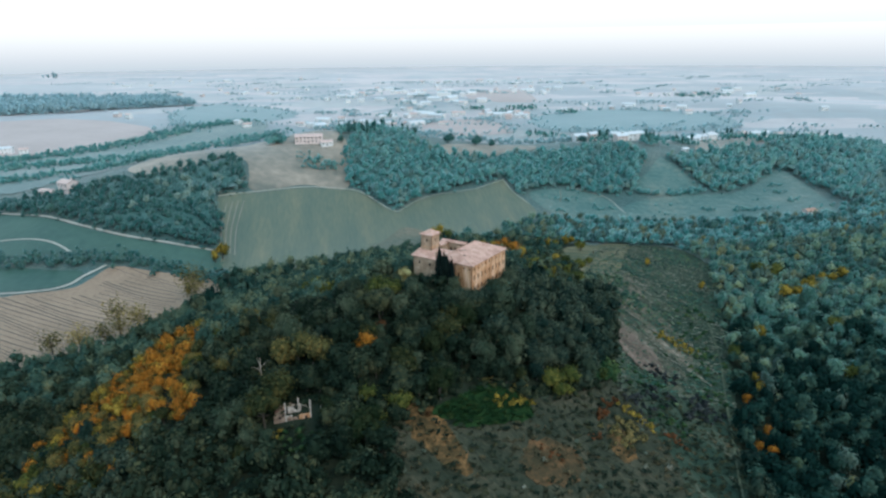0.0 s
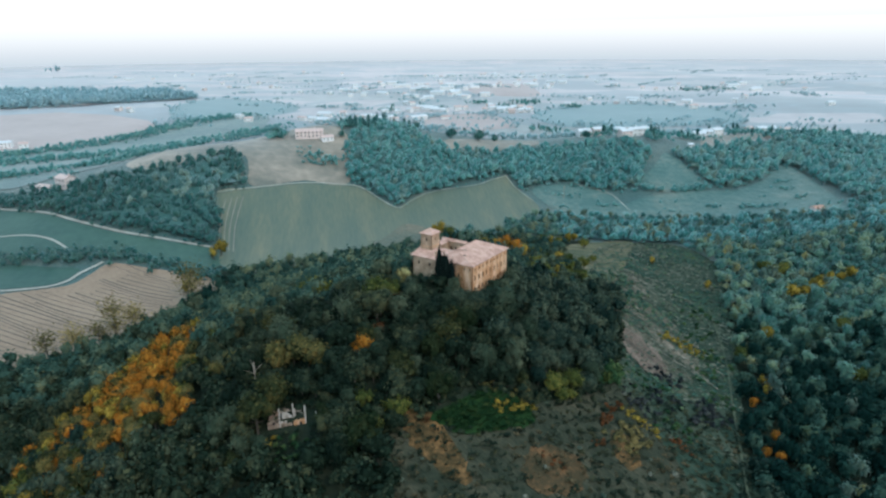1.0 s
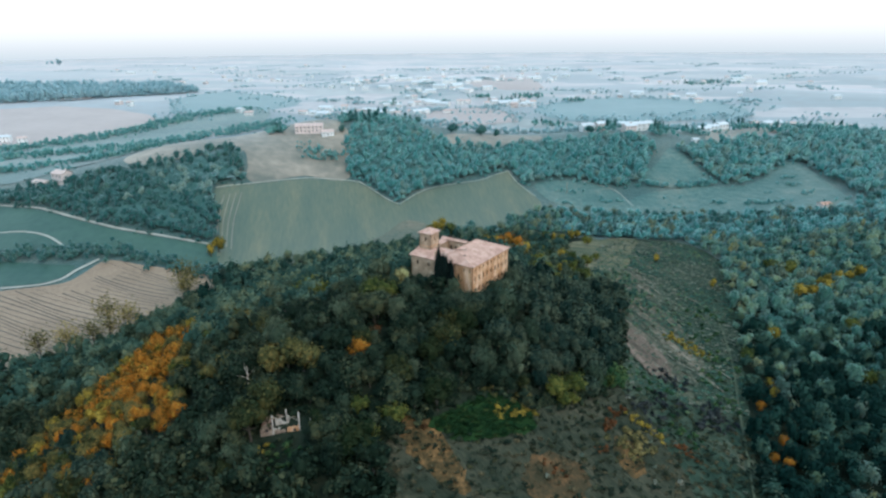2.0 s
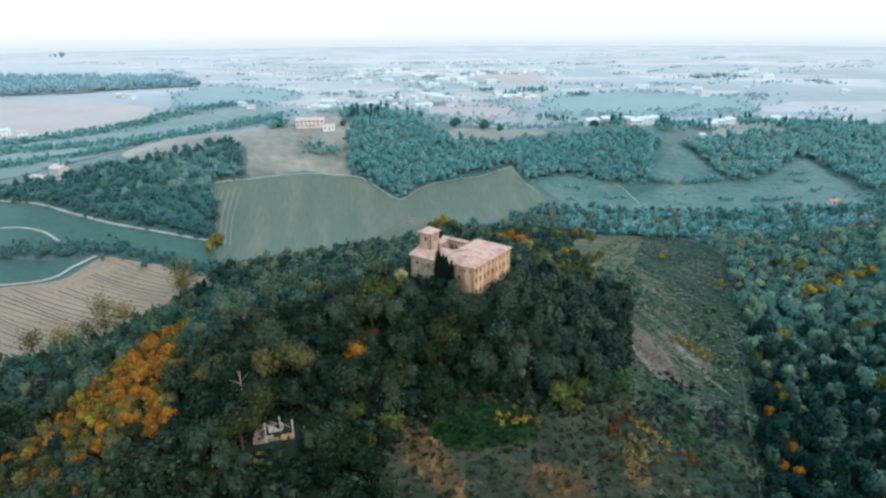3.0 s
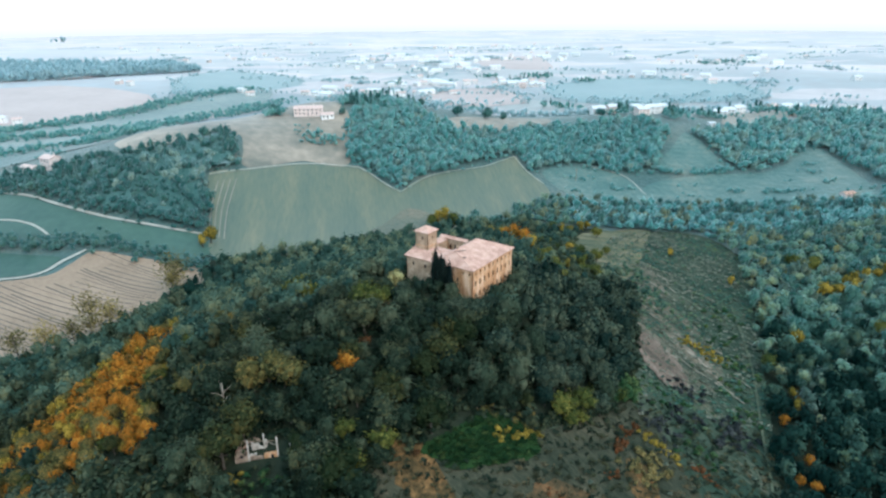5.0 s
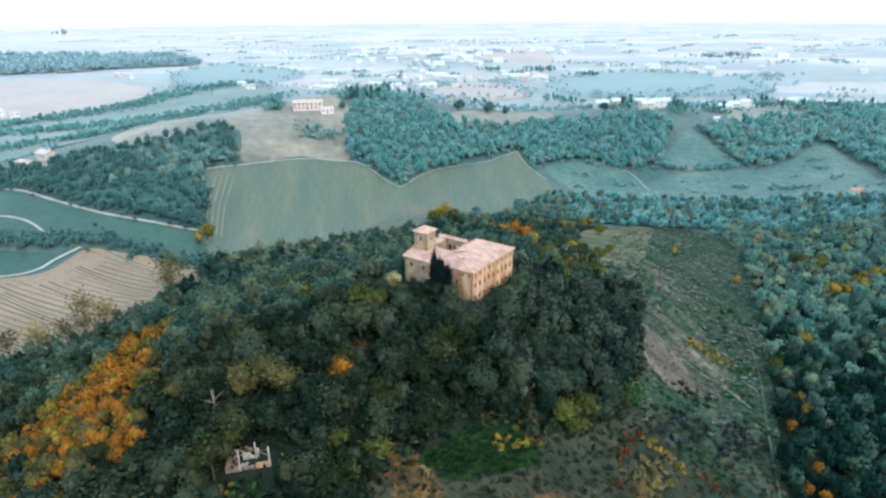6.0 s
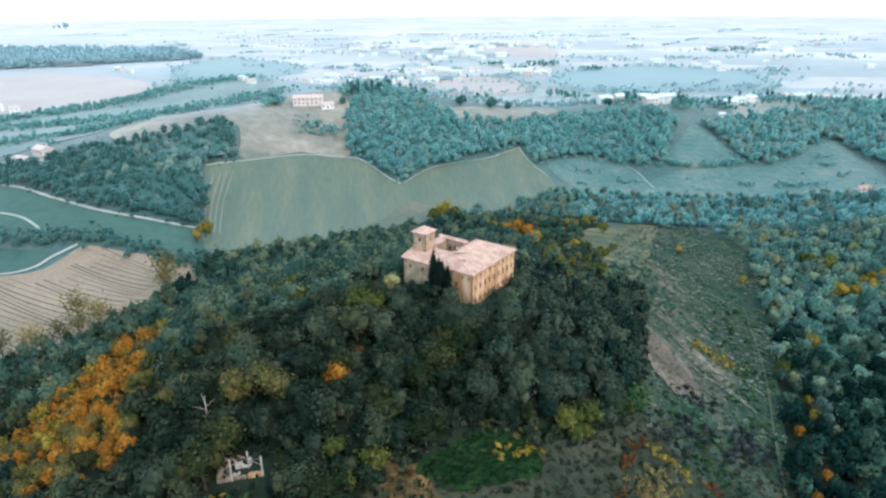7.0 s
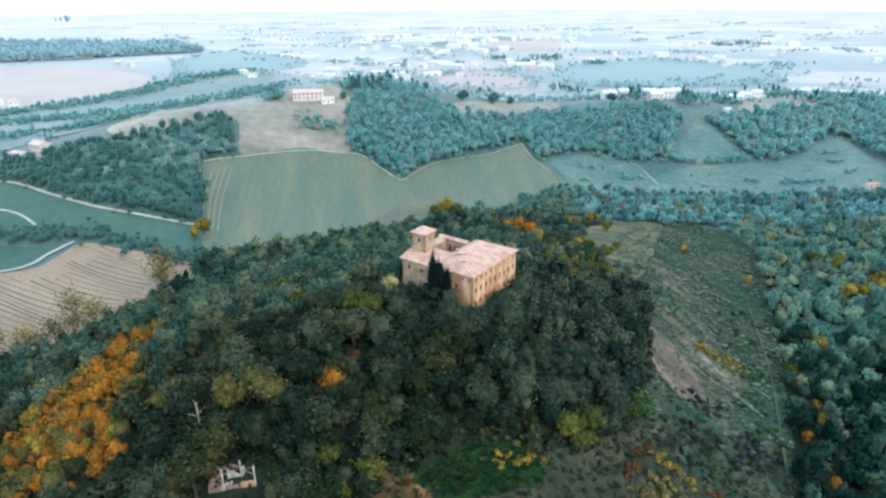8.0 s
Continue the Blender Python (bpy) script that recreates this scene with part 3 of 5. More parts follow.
field("bank", [(93, 340), (108, 374), (119, 374), (116, 332), (124, 288), (114, 256), (93, 250), (86, 268), (89, 300)], 4, STREAK, 0.5, ragged=0.55, label="streaks of bleached grass down the slope", category="slope")
field("bank", [(83, 262), (86, 282), (94, 284), (101, 262), (95, 250), (87, 250)], 2.5, CLAY, 1.0, ragged=0.55, label="pinkish eroded ground below the wood", category="bank")
field("bank", [(83, 345), (79, 398), (87, 430), (112, 443), (138, 447), (126, 410), (111, 378), (97, 345)], 4, OLIVEDRY, 0.6, ragged=1.0, label="dry olive grass at the head of the clearing", category="slope")
sr = random.Random(21)
for k in range(70):                          # swathes of bleached grass lying down the slope
    x, y = sr.uniform(88, 140), sr.uniform(245, 420)
    ln, ang = sr.uniform(5, 16), radians(-54 + sr.uniform(-14, 14))
    c, s0 = math.cos(ang) * ln / 2, math.sin(ang) * ln / 2
    if inside([x, x - c, x + c], [y, y - s0, y + s0], CLEARING_LINE).all() and sr.random() < (0.95 if x < 118 else 0.45):
        ribbon("swathe", [(x - c, y - s0), (x + sr.uniform(-1, 1), y + sr.uniform(-1, 1)), (x + c, y + s0)], sr.uniform(0.4, 1.1), SWATHE, 0.85, scrub)


# ---- the castle on the hill ----
def box(bm, a, b):
    """An axis-parallel box between two corners."""
    v = [bm.verts.new((x, y, z)) for x in (a[0], b[0]) for y in (a[1], b[1]) for z in (a[2], b[2])]
    for f in ((0, 1, 3, 2), (4, 6, 7, 5), (0, 4, 5, 1), (2, 3, 7, 6), (0, 2, 6, 4), (1, 5, 7, 3)):
        bm.faces.new([v[i] for i in f])


def slab(bm, pts, thick):
    """A flat or sloping slab: the outline pts on top, thick below."""
    top = [bm.verts.new(p) for p in pts]
    low = [bm.verts.new((p[0], p[1], p[2] - thick)) for p in pts]
    bm.faces.new(top)
    bm.faces.new(low[::-1])
    for i in range(len(pts)):
        j = (i + 1) % len(pts)
        bm.faces.new((top[i], low[i], low[j], top[j]))


def wall_mesh(p, q, z0, z1, openings, thick=0.55):
    """A wall from p to q (outer face to the right of the way p to q), with openings (s, z, width, height) cut through it."""
    p, q = Vector(p), Vector(q)
    d = (q - p).normalized()
    n = Vector((-d.y, d.x))
    length = (q - p).length
    ss = sorted({0.0, length, *(o[0] - o[2] / 2 for o in openings), *(o[0] + o[2] / 2 for o in openings)})
    zs = sorted({z0, z1, *(o[1] for o in openings), *(o[1] + o[3] for o in openings)})
    bm = bmesh.new()
    seen = {}

    def vert(s, z, k):
        key = (round(s, 3), round(z, 3), k)
        if key not in seen:
            c = p + d * s + n * (thick * k)
            seen[key] = bm.verts.new((c.x, c.y, z))
        return seen[key]

    def solid(i, j):
        if not (0 <= i < len(ss) - 1 and 0 <= j < len(zs) - 1):
            return False
        cs, cz = (ss[i] + ss[i + 1]) / 2, (zs[j] + zs[j + 1]) / 2
        return not any(abs(cs - o[0]) < o[2] / 2 and o[1] < cz < o[1] + o[3] for o in openings)

    for i in range(len(ss) - 1):
        for j in range(len(zs) - 1):
            if not solid(i, j):
                continue
            a, b, c, e = ss[i], ss[i + 1], zs[j], zs[j + 1]
            bm.faces.new((vert(a, c, 0), vert(b, c, 0), vert(b, e, 0), vert(a, e, 0)))
            bm.faces.new((vert(a, c, 1), vert(a, e, 1), vert(b, e, 1), vert(b, c, 1)))
            for di, dj, s0, t0, s1, t1 in ((-1, 0, a, c, a, e), (1, 0, b, c, b, e), (0, -1, a, c, b, c), (0, 1, a, e, b, e)):
                if not solid(i + di, j + dj):
                    bm.faces.new((vert(s0, t0, 0), vert(s1, t1, 0), vert(s1, t1, 1), vert(s0, t0, 1)))
    return bm, p, d, n


def wall(name, p, q, z0, z1, openings, material, parent, label="", thick=0.55, panes=True):
    bm, p, d, n = wall_mesh(p, q, z0, z1, openings, thick)
    ob = part(name, bm, material, parent, label)
    for s0, z, w, h in openings if panes else ():
        wb = bmesh.new()
        c = p + d * s0 + n * 0.42
        e = d * (w / 2)
        vs = [wb.verts.new((*(c + sgn * e), zz)) for sgn, zz in ((-1, z), (1, z), (1, z + h), (-1, z + h))]
        wb.faces.new(vs)
        g = bmesh.ops.extrude_face_region(wb, geom=wb.faces[:])
        for vv in (x for x in g["geom"] if isinstance(x, bmesh.types.BMVert)):
            vv.co += Vector((n.x, n.y, 0)) * 0.06
        win = part("window", wb, VOID, parent, "dark empty window")
        sb = bmesh.new()
        o = p + d * s0 - n * 0.12
        vs = [sb.verts.new((*(o + d * (sg * (w / 2 + 0.15)) + n * dep), zz)) for zz in (z - 0.18, z - 0.02) for sg, dep in ((-1, 0), (1, 0), (1, 0.5), (-1, 0.5))]
        for f in ((3, 2, 1, 0), (4, 5, 6, 7), (0, 1, 5, 4), (1, 2, 6, 5), (2, 3, 7, 6), (3, 0, 4, 7)):
            sb.faces.new([vs[i] for i in f])
        part("sill", sb, STONE, win, "stone sill")
    return ob


castle = thing("castle", 11.55, 235.2, 14.6, 55.6, label="abandoned ochre villa castle with square tower and clay roofs", category="castle")
EAVE = 12.7
bays = [1.9 + 2.95 * i for i in range(9)]
south = [(s0, 10.3, 0.85, 1.15) for s0 in bays] + [(s0, 6.0, 1.1, 2.1) for s0 in bays] + [(s0, 1.4, 1.1, 2.0) for s0 in bays]
wall("wall", (0, 0), (27.4, 0), -3, EAVE, south, PLASTER, castle, "flaking ochre plaster facade")
wall("wall", (0, 16.5), (0, 0), -3, EAVE, [(9.9, 6.6, 1.1, 1.9), (12.4, 10.3, 0.7, 0.9), (15.0, 10.3, 0.7, 0.9)], PLASTER, castle, "flaking ochre plaster front")
wall("wall", (27.4, 0), (27.4, 16.5), -3, EAVE, [(4, 6, 1.1, 2.1), (8, 6, 1.1, 2.1), (12, 6, 1.1, 2.1)], PLASTER, castle)
wall("wall", (27.4, 16.5), (0, 16.5), -3, EAVE, [(8.5, 8.6, 1.2, 2.0), (11.0, 8.6, 1.2, 2.0), (13.5, 8.6, 1.2, 2.0)], STONE, castle)
wall("wall", (-0.15, 29.2), (-0.15, 8.0), -3, EAVE - 0.35, [(3.0, 8.6, 1.0, 1.7), (8.5, 8.6, 1.0, 1.7), (13.5, 8.6, 1.0, 1.7), (19.2, 10.9, 0.8, 0.8)], STONE, castle, "weathered brick and stone wing front")
wall("wall", (24.2, 29.2), (-0.15, 29.2), -3, EAVE - 0.35, [(6, 7, 1.0, 1.6), (12, 7, 1.0, 1.6), (18, 7, 1.0, 1.6)], STONE, castle)
wall("wall", (12.6, 16.6), (12.6, 26.0), 0, EAVE - 0.1, [(1.6, 9, 1.0, 1.8), (4.2, 9, 1.0, 1.8), (6.8, 9, 1.0, 1.8)], STONE, castle)
wall("wall", (24.2, 16.6), (24.2, 29.2), -3, EAVE - 0.2, [(4, 7, 1, 1.6), (9, 7, 1, 1.6)], STONE, castle)
wall("wall", (21.6, 26.0), (21.6, 16.6), 0, EAVE + 0.1, [(1.4, 8.4, 1.0, 2.4), (3.6, 8.4, 1.0, 2.4), (5.8, 8.4, 1.0, 2.4), (8.0, 8.4, 1.0, 2.4)], STONE, castle, "bare brick courtyard wall")
wall("wall", (12.6, 26.0), (21.6, 26.0), 0, EAVE - 0.1, [(2, 8.6, 1, 1.8), (5, 8.6, 1, 1.8)], STONE, castle)
bm = bmesh.new()
E0, E1, E2, E3 = (-0.6, -0.6, EAVE), (28.0, -0.6, EAVE), (28.0, 17.1, EAVE), (-0.6, 17.1, EAVE)
RIDGE = ((4.6, 10.6, EAVE + 3.6), (20.0, 10.6, EAVE + 3.6))
for f in ([E0, E1, RIDGE[1], RIDGE[0]], [E1, E2, RIDGE[1]], [E2, E3, RIDGE[0], RIDGE[1]], [E3, E0, RIDGE[0]]):
    slab(bm, f, 0.22)
main_roof = part("roof", bm, TILES, castle, "bleached clay tile hip roof")
bm = bmesh.new()
slab(bm, [(-0.8, 8.0, EAVE - 0.35), (6.5, 8.0, EAVE + 1.4), (6.5, 29.9, EAVE + 1.4), (-0.8, 29.9, EAVE - 0.35)], 0.22)
slab(bm, [(6.5, 8.0, EAVE + 1.4), (12.3, 8.0, EAVE + 0.1), (12.3, 29.9, EAVE + 0.1), (6.5, 29.9, EAVE + 1.4)], 0.22)
part("roof", bm, TILES, castle, "bleached clay tile wing roof")
bm = bmesh.new()
slab(bm, [(21.4, 16.9, EAVE + 0.45), (22.9, 16.9, EAVE + 0.9), (22.9, 29.9, EAVE + 0.9), (21.4, 29.9, EAVE + 0.45)], 0.2)
slab(bm, [(22.9, 16.9, EAVE + 0.9), (24.8, 16.9, EAVE), (24.8, 29.9, EAVE), (22.9, 29.9, EAVE + 0.9)], 0.2)
part("roof", bm, TILES, castle, "clay tile roof of the rear range")
bm = bmesh.new()
slab(bm, [(12.4, 25.8, EAVE), (21.3, 25.8, EAVE), (21.3, 27.8, EAVE + 0.5), (12.4, 27.8, EAVE + 0.5)], 0.22)
slab(bm, [(12.4, 27.8, EAVE + 0.5), (21.3, 27.8, EAVE + 0.5), (21.3, 29.9, EAVE), (12.4, 29.9, EAVE)], 0.22)
part("roof", bm, TILES, castle, "clay tile roof beside the courtyard")
bm = bmesh.new()
box(bm, (12.7, 16.7, 0.0), (21.5, 25.9, 3.5))
part("courtyard", bm, STONE, castle, "stone courtyard floor")
# dark slabs on the tiles; the longer paints a shadow near the ridge end
def roof_z(v):
    return EAVE + (v + 0.6) * 3.6 / 11.2


for p, q, w, mat, name, label in (((4.9, 10.2), (8.6, 8.4), 0.35, VOID, "gap", "thin dark strip on the roof tiles"), ((3.2, 6.4), (4.6, 6.0), 0.5, VOID, "gap", "thin dark strip on the roof tiles")):
    d = (Vector(q) - Vector(p)).normalized()
    n = Vector((-d.y, d.x)) * w / 2
    bm = bmesh.new()
    slab(bm, [(c.x, c.y, roof_z(c.y) + 0.05) for c in (Vector(p) - n, Vector(q) - n, Vector(q) + n, Vector(p) + n)], 0.045)
    part(name, bm, mat, castle, label)
# rolls of cover tiles along ridges and hips
for a, b in ((RIDGE[0], RIDGE[1]), (RIDGE[0], (-0.6, -0.6, EAVE)), (RIDGE[1], (28, -0.6, EAVE)), (RIDGE[1], (28, 17.1, EAVE)), ((6.5, 17.0, EAVE + 1.4), (6.5, 22.9, EAVE + 1.4)), ((22.9, 17, EAVE + 0.9), (22.9, 29.8, EAVE + 0.9))):
    a, b = Vector(a), Vector(b)
    bm = bmesh.new()
    bmesh.ops.create_cone(bm, segments=8, radius1=0.16, radius2=0.16, depth=(b - a).length, cap_ends=True)
    bmesh.ops.transform(bm, verts=bm.verts[:], matrix=Matrix.Translation((a + b) / 2 + Vector((0, 0, 0.03))) @ (b - a).to_track_quat("Z", "Y").to_matrix().to_4x4())
    part("ridge_tiles", bm, TILES, castle)
# cornice under the eaves of the main block
for a, b in (((-0.32, -0.32, EAVE - 0.5), (27.7, -0.003, EAVE - 0.24)), ((-0.32, 0.003, EAVE - 0.5), (-0.003, 7.9, EAVE - 0.24))):
    bm = bmesh.new()
    box(bm, a, b)
    part("cornice", bm, STONE, castle, "moulded cornice")
# the tower
tower = new("tower")
tower.parent = castle
tower["label"] = "square brick tower with a low pyramid roof"
T0, T1, TE = (4.8, 23.0), (10.5, 28.6), 20.5
for p, q, ops in ((T0, (T1[0], T0[1]), [(2.8, 17.2, 0.8, 1.4)]), ((T1[0], T0[1]), T1, []), (T1, (T0[0], T1[1]), []), ((T0[0], T1[1]), T0, [(2.9, 17.0, 0.9, 1.7)])):
    wall("wall", p, q, EAVE - 1.5, TE, ops, STONE, tower)
bm = bmesh.new()
apex = ((T0[0] + T1[0]) / 2, (T0[1] + T1[1]) / 2, TE + 1.9)
cs = [(T0[0] - 0.6, T0[1] - 0.6, TE), (T1[0] + 0.6, T0[1] - 0.6, TE), (T1[0] + 0.6, T1[1] + 0.6, TE), (T0[0] - 0.6, T1[1] + 0.6, TE)]
for i in range(4):
    slab(bm, [cs[i], cs[(i + 1) % 4], apex], 0.2)
part("roof", bm, TILES, tower, "low clay tile pyramid roof")
for z in (15.0, TE - 0.35):
    bm = bmesh.new()
    box(bm, (T0[0] - 0.12, T0[1] - 0.12, z), (T1[0] + 0.12, T1[1] + 0.12, z + 0.22))
    part("string_course", bm, PLASTER, tower)
# chimneys on the main roof and wing
for u, v, z, h in ((9.0, 12.5, EAVE + 2.0, 1.5), (3.0, 19.5, EAVE + 0.3, 1.2), (15.5, 27.6, EAVE + 0.3, 1.3)):
    bm = bmesh.new()
    box(bm, (u - 0.35, v - 0.35, z), (u + 0.35, v + 0.35, z + h))
    box(bm, (u - 0.5, v - 0.5, z + h), (u + 0.5, v + 0.5, z + h + 0.15))
    part("chimney", bm, STONE, castle, "small brick chimney")


# ---- the roofless ruin on the slope ----
rz = float(land(-45, 170)) + 1.0
ruin = thing("ruined_house", -54.0, 172.6, rz, 6, label="roofless ruined house with pale broken walls", category="ruin")


def broken_wall(p, q, heights, parent, material, thick=0.45):
    """A wall stub whose top steps through the given heights."""
    p, q = Vector(p), Vector(q)
    d, n = (q - p) / len(heights), Vector((-(q - p).y, (q - p).x)).normalized() * thick
    tops = list(heights) + [heights[-1] * 0.8]
    k = len(heights)
    bm = bmesh.new()
    rows = []
    for i, h in enumerate(tops):
        c = p + d * i
        rows.append([bm.verts.new((c.x, c.y, -3)), bm.verts.new((c.x, c.y, h)), bm.verts.new((c.x + n.x, c.y + n.y, h * 0.94)), bm.verts.new((c.x + n.x, c.y + n.y, -3))])
    for r0, r1 in zip(rows, rows[1:]):
        for i in range(4):
            bm.faces.new((r0[i], r1[i], r1[(i + 1) % 4], r0[(i + 1) % 4]))
    bm.faces.new(rows[0])
    bm.faces.new(rows[-1][::-1])
    return part("wall", bm, material, parent, "broken pale wall")


broken_wall((-0.2, 0), (2.5, 0), (1.3, 2.0, 2.7, 3.4, 3.0), ruin, RUBBLE)
broken_wall((-0.2, 5.2), (-0.2, 0.5), (3.0, 2.2, 1.4, 0.9, 1.2), ruin, RUBBLE)
broken_wall((5.9, 0), (8.6, 0), (1.3, 1.7, 1.5, 1.9, 1.6), ruin, PLASTER)
broken_wall((2.9, 0.1), (5.6, 0.1), (0.5, 0.9, 0.4, 0.7), ruin, RUBBLE)
broken_wall((2.9, 2.6), (5.3, 2.7), (2.9, 2.3, 2.6, 1.4), ruin, LIMEWASH)
broken_wall((8.6, 5.4), (0.2, 5.4), (1.8, 1.2, 0.7, 1.4, 2.1, 1.6), ruin, RUBBLE)
broken_wall((8.6, 0.5), (8.6, 5.2), (1.9, 0.9, 0.5, 1.3), ruin, PLASTER)
broken_wall((5.6, 5.2), (5.6, 2.9), (1.3, 2.2, 2.9), ruin, LIMEWASH)
for u, v, h, w in ((2.75, 0.05, 5.4, 0.13), (5.6, 2.6, 5.2, 0.13), (8.75, 0.15, 5.9, 0.15), (0.3, 5.1, 3.2, 0.12), (11.2, 0.9, 3.4, 0.11)):
    bm = bmesh.new()
    box(bm, (u - w, v - w, -3), (u + w, v + w, h))
    box(bm, (u - w * 0.6, v - w * 0.5, h), (u + w * 0.8, v + w * 0.7, h + 0.25))
    part("pier", bm, LIMEWASH, ruin, "pale plastered pier left standing")
for p, q, z, dz, w in (((5.7, 2.5), (8.7, 0.25), 3.3, 0.1, 0.08), ((2.8, 0.1), (5.6, 2.6), 3.9, -0.5, 0.08), ((5.8, 2.7), (8.6, 4.8), 2.9, -1.6, 0.09)):
    a, b = Vector((*p, z)), Vector((*q, z + dz))
    bm = bmesh.new()
    bmesh.ops.create_cone(bm, segments=6, radius1=w, radius2=w * 0.8, depth=(b - a).length, cap_ends=True)
    bmesh.ops.transform(bm, verts=bm.verts[:], matrix=Matrix.Translation((a + b) / 2) @ (b - a).to_track_quat("Z", "Y").to_matrix().to_4x4())
    part("beam", bm, DEADWOOD, ruin, "bare timber beam")
bm = bmesh.new()
slab(bm, [(0.1, 0.6, 2.2), (2.5, 0.5, 3.3), (2.4, 2.2, 3.0), (0.3, 2.4, 1.7)], 0.14)
part("roof", bm, REDTILES, ruin, "last fallen piece of tiled roof")
bm = bmesh.new()
box(bm, (0.2, 0.6, -3), (8.2, 5.0, -0.1))
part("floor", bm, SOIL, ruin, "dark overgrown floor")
rr = random.Random(33)
for _ in range(14):                          # blocks lying where the walls fell
    bm = bmesh.new()
    u, v, s0 = rr.uniform(2.8, 7.8), rr.uniform(0.8, 4.4), rr.uniform(0.2, 0.5)
    box(bm, (u - s0, v - s0 * 0.6, -0.1), (u + s0, v + s0 * 0.6, s0 * rr.uniform(0.6, 1.6)))
    bmesh.ops.rotate(bm, verts=bm.verts[:], cent=(u, v, 0), matrix=Matrix.Rotation(rr.uniform(0, 3), 3, "Z"))
    part("fallen_block", bm, rr.choice((RUBBLE, LIMEWASH)), ruin)
for u, z, w, h in ((1.0, 0.4, 0.55, 0.9), (1.9, 1.2, 0.4, 0.7), (7.3, 0.1, 0.6, 1.0)):
    bm = bmesh.new()
    box(bm, (u, -0.06, z), (u + w, -0.003, z + h))
    part("window", bm, VOID, ruin, "dark window hole")

ruin.scale = (1.3, 1.2, 1.1)


# ---- houses of the valley and the plain ----
def house(x, y, w, d, h, turn, wall_mat, roof_mat, label, rise=None, floors=2, group=""):
    z = float(land(x, y)) + 0.2
    ob = thing("house", x, y, z, turn, label=label, category="house", group=group)
    rise = rise or d * 0.2
    bm = bmesh.new()
    a = [bm.verts.new(p) for p in ((-w / 2, -d / 2, -3), (w / 2, -d / 2, -3), (w / 2, d / 2, -3), (-w / 2, d / 2, -3))]
    b = [bm.verts.new(p) for p in ((-w / 2, -d / 2, h), (w / 2, -d / 2, h), (w / 2, d / 2, h), (-w / 2, d / 2, h))]
    g = [bm.verts.new((-w / 2, 0, h + rise)), bm.verts.new((w / 2, 0, h + rise))]
    for f in ((a[0], a[1], b[1], b[0]), (a[2], a[3], b[3], b[2]), (a[1], a[2], b[2], g[1], b[1]), (a[3], a[0], b[0], g[0], b[3])):
        bm.faces.new(f)
    part("wall", bm, wall_mat, ob)
    bm = bmesh.new()
    o, k = 0.5, 0.5 * rise / (d / 2)
    for sy in (-1, 1):
        slab(bm, [(-w / 2 - o, sy * (d / 2 + o), h - k + 0.15), (w / 2 + o, sy * (d / 2 + o), h - k + 0.15), (w / 2 + o, 0, h + rise + 0.15), (-w / 2 - o, 0, h + rise + 0.15)], 0.2)
    roof = part("roof", bm, roof_mat, ob)
    if h > 4.5:
        bm = bmesh.new()
        box(bm, (w * 0.2 - 0.4, d * 0.12, h), (w * 0.2 + 0.4, d * 0.12 + 0.8, h + rise + 1.2))
        part("chimney", bm, wall_mat, roof)
    n = max(2, int(w / 3.6))
    for fl in range(floors):
        zz = 1.0 + fl * h / floors
        for i in range(n):
            bm = bmesh.new()
            cx = -w / 2 + (i + 0.5) * w / n
            tall = 2.1 if fl == 0 and i == n // 2 else 1.4
            z0 = 0.0 if tall > 2 else zz
            box(bm, (cx - 0.5, -d / 2 - 0.04, z0), (cx + 0.5, -d / 2 + 0.2, z0 + tall))
            part("door" if tall > 2 else "window", bm, VOID, ob)
    return ob


house(-131, 619, 26, 11, 6.0, 8, PALEPINK, ROSETILES, "long pink farmhouse with red roof on a ridge", floors=2)
house(-113, 614, 11, 8, 3.4, 20, WHITEWALL, ROSETILES, "small pale farm building beside the farmhouse", floors=1)
house(-304, 500, 13, 10, 7.5, -28, PALEPINK, ROSETILES, "pink country house with red roof by a wood")
house(-321, 500, 14, 7, 3.6, -22, PALEPINK, ROSETILES, "low pale outbuilding beside the pink house", floors=1)
house(303, 500, 9, 6, 3.4, 15, PALEPINK, REDTILES, "country house among trees with orange roof")
rng = random.Random(5)
VILLAGE = [(-565, 813), (-536, 802), (-618, 1213), (-582, 1183), (-708, 1632), (-744, 1827), (-642, 1627), (-678, 1821), (-349, 1086), (-323, 1050), (-218, 1051), (-185, 1023), (-113, 1205), (-107, 1255), (-70, 1366), (-31, 1250), (-48, 1430), (91, 1297), (105, 1192), (123, 1172), (146, 1239), (156, 1189)]
HAMLET = [(151, 690), (166, 694), (196, 702), (190, 668), (203, 683), (216, 697), (283, 706), (298, 722), (316, 740), (372, 780), (398, 800), (412, 803), (440, 820), (455, 815), (355, 1326), (388, 1324), (450, 1274), (469, 1210), (315, 1404), (723, 1205), (176, 730)]
house(252, 648, 6, 5, 2.8, 10, WHITEWALL, METALROOF, "small white hut above a wood", floors=1)
for i, (x, y) in enumerate(VILLAGE + HAMLET):
    near = y < 850
    w, d, h = rng.uniform(10, 15), rng.uniform(8, 10), rng.uniform(5.5, 7.5)
    pink = rng.random() < 0.15
    # light sheeting on most roofs gives the whitening that haze causes
    house(x, y, w, d, h, rng.uniform(-35, 35), PALEPINK if pink else WHITEWALL, rng.choice((ROSETILES, METALROOF, METALROOF)),
          "pinkish village house with tiled roof" if pink else "pale village house seen through haze", group="houses of the hamlet" if near else "houses of the plain")
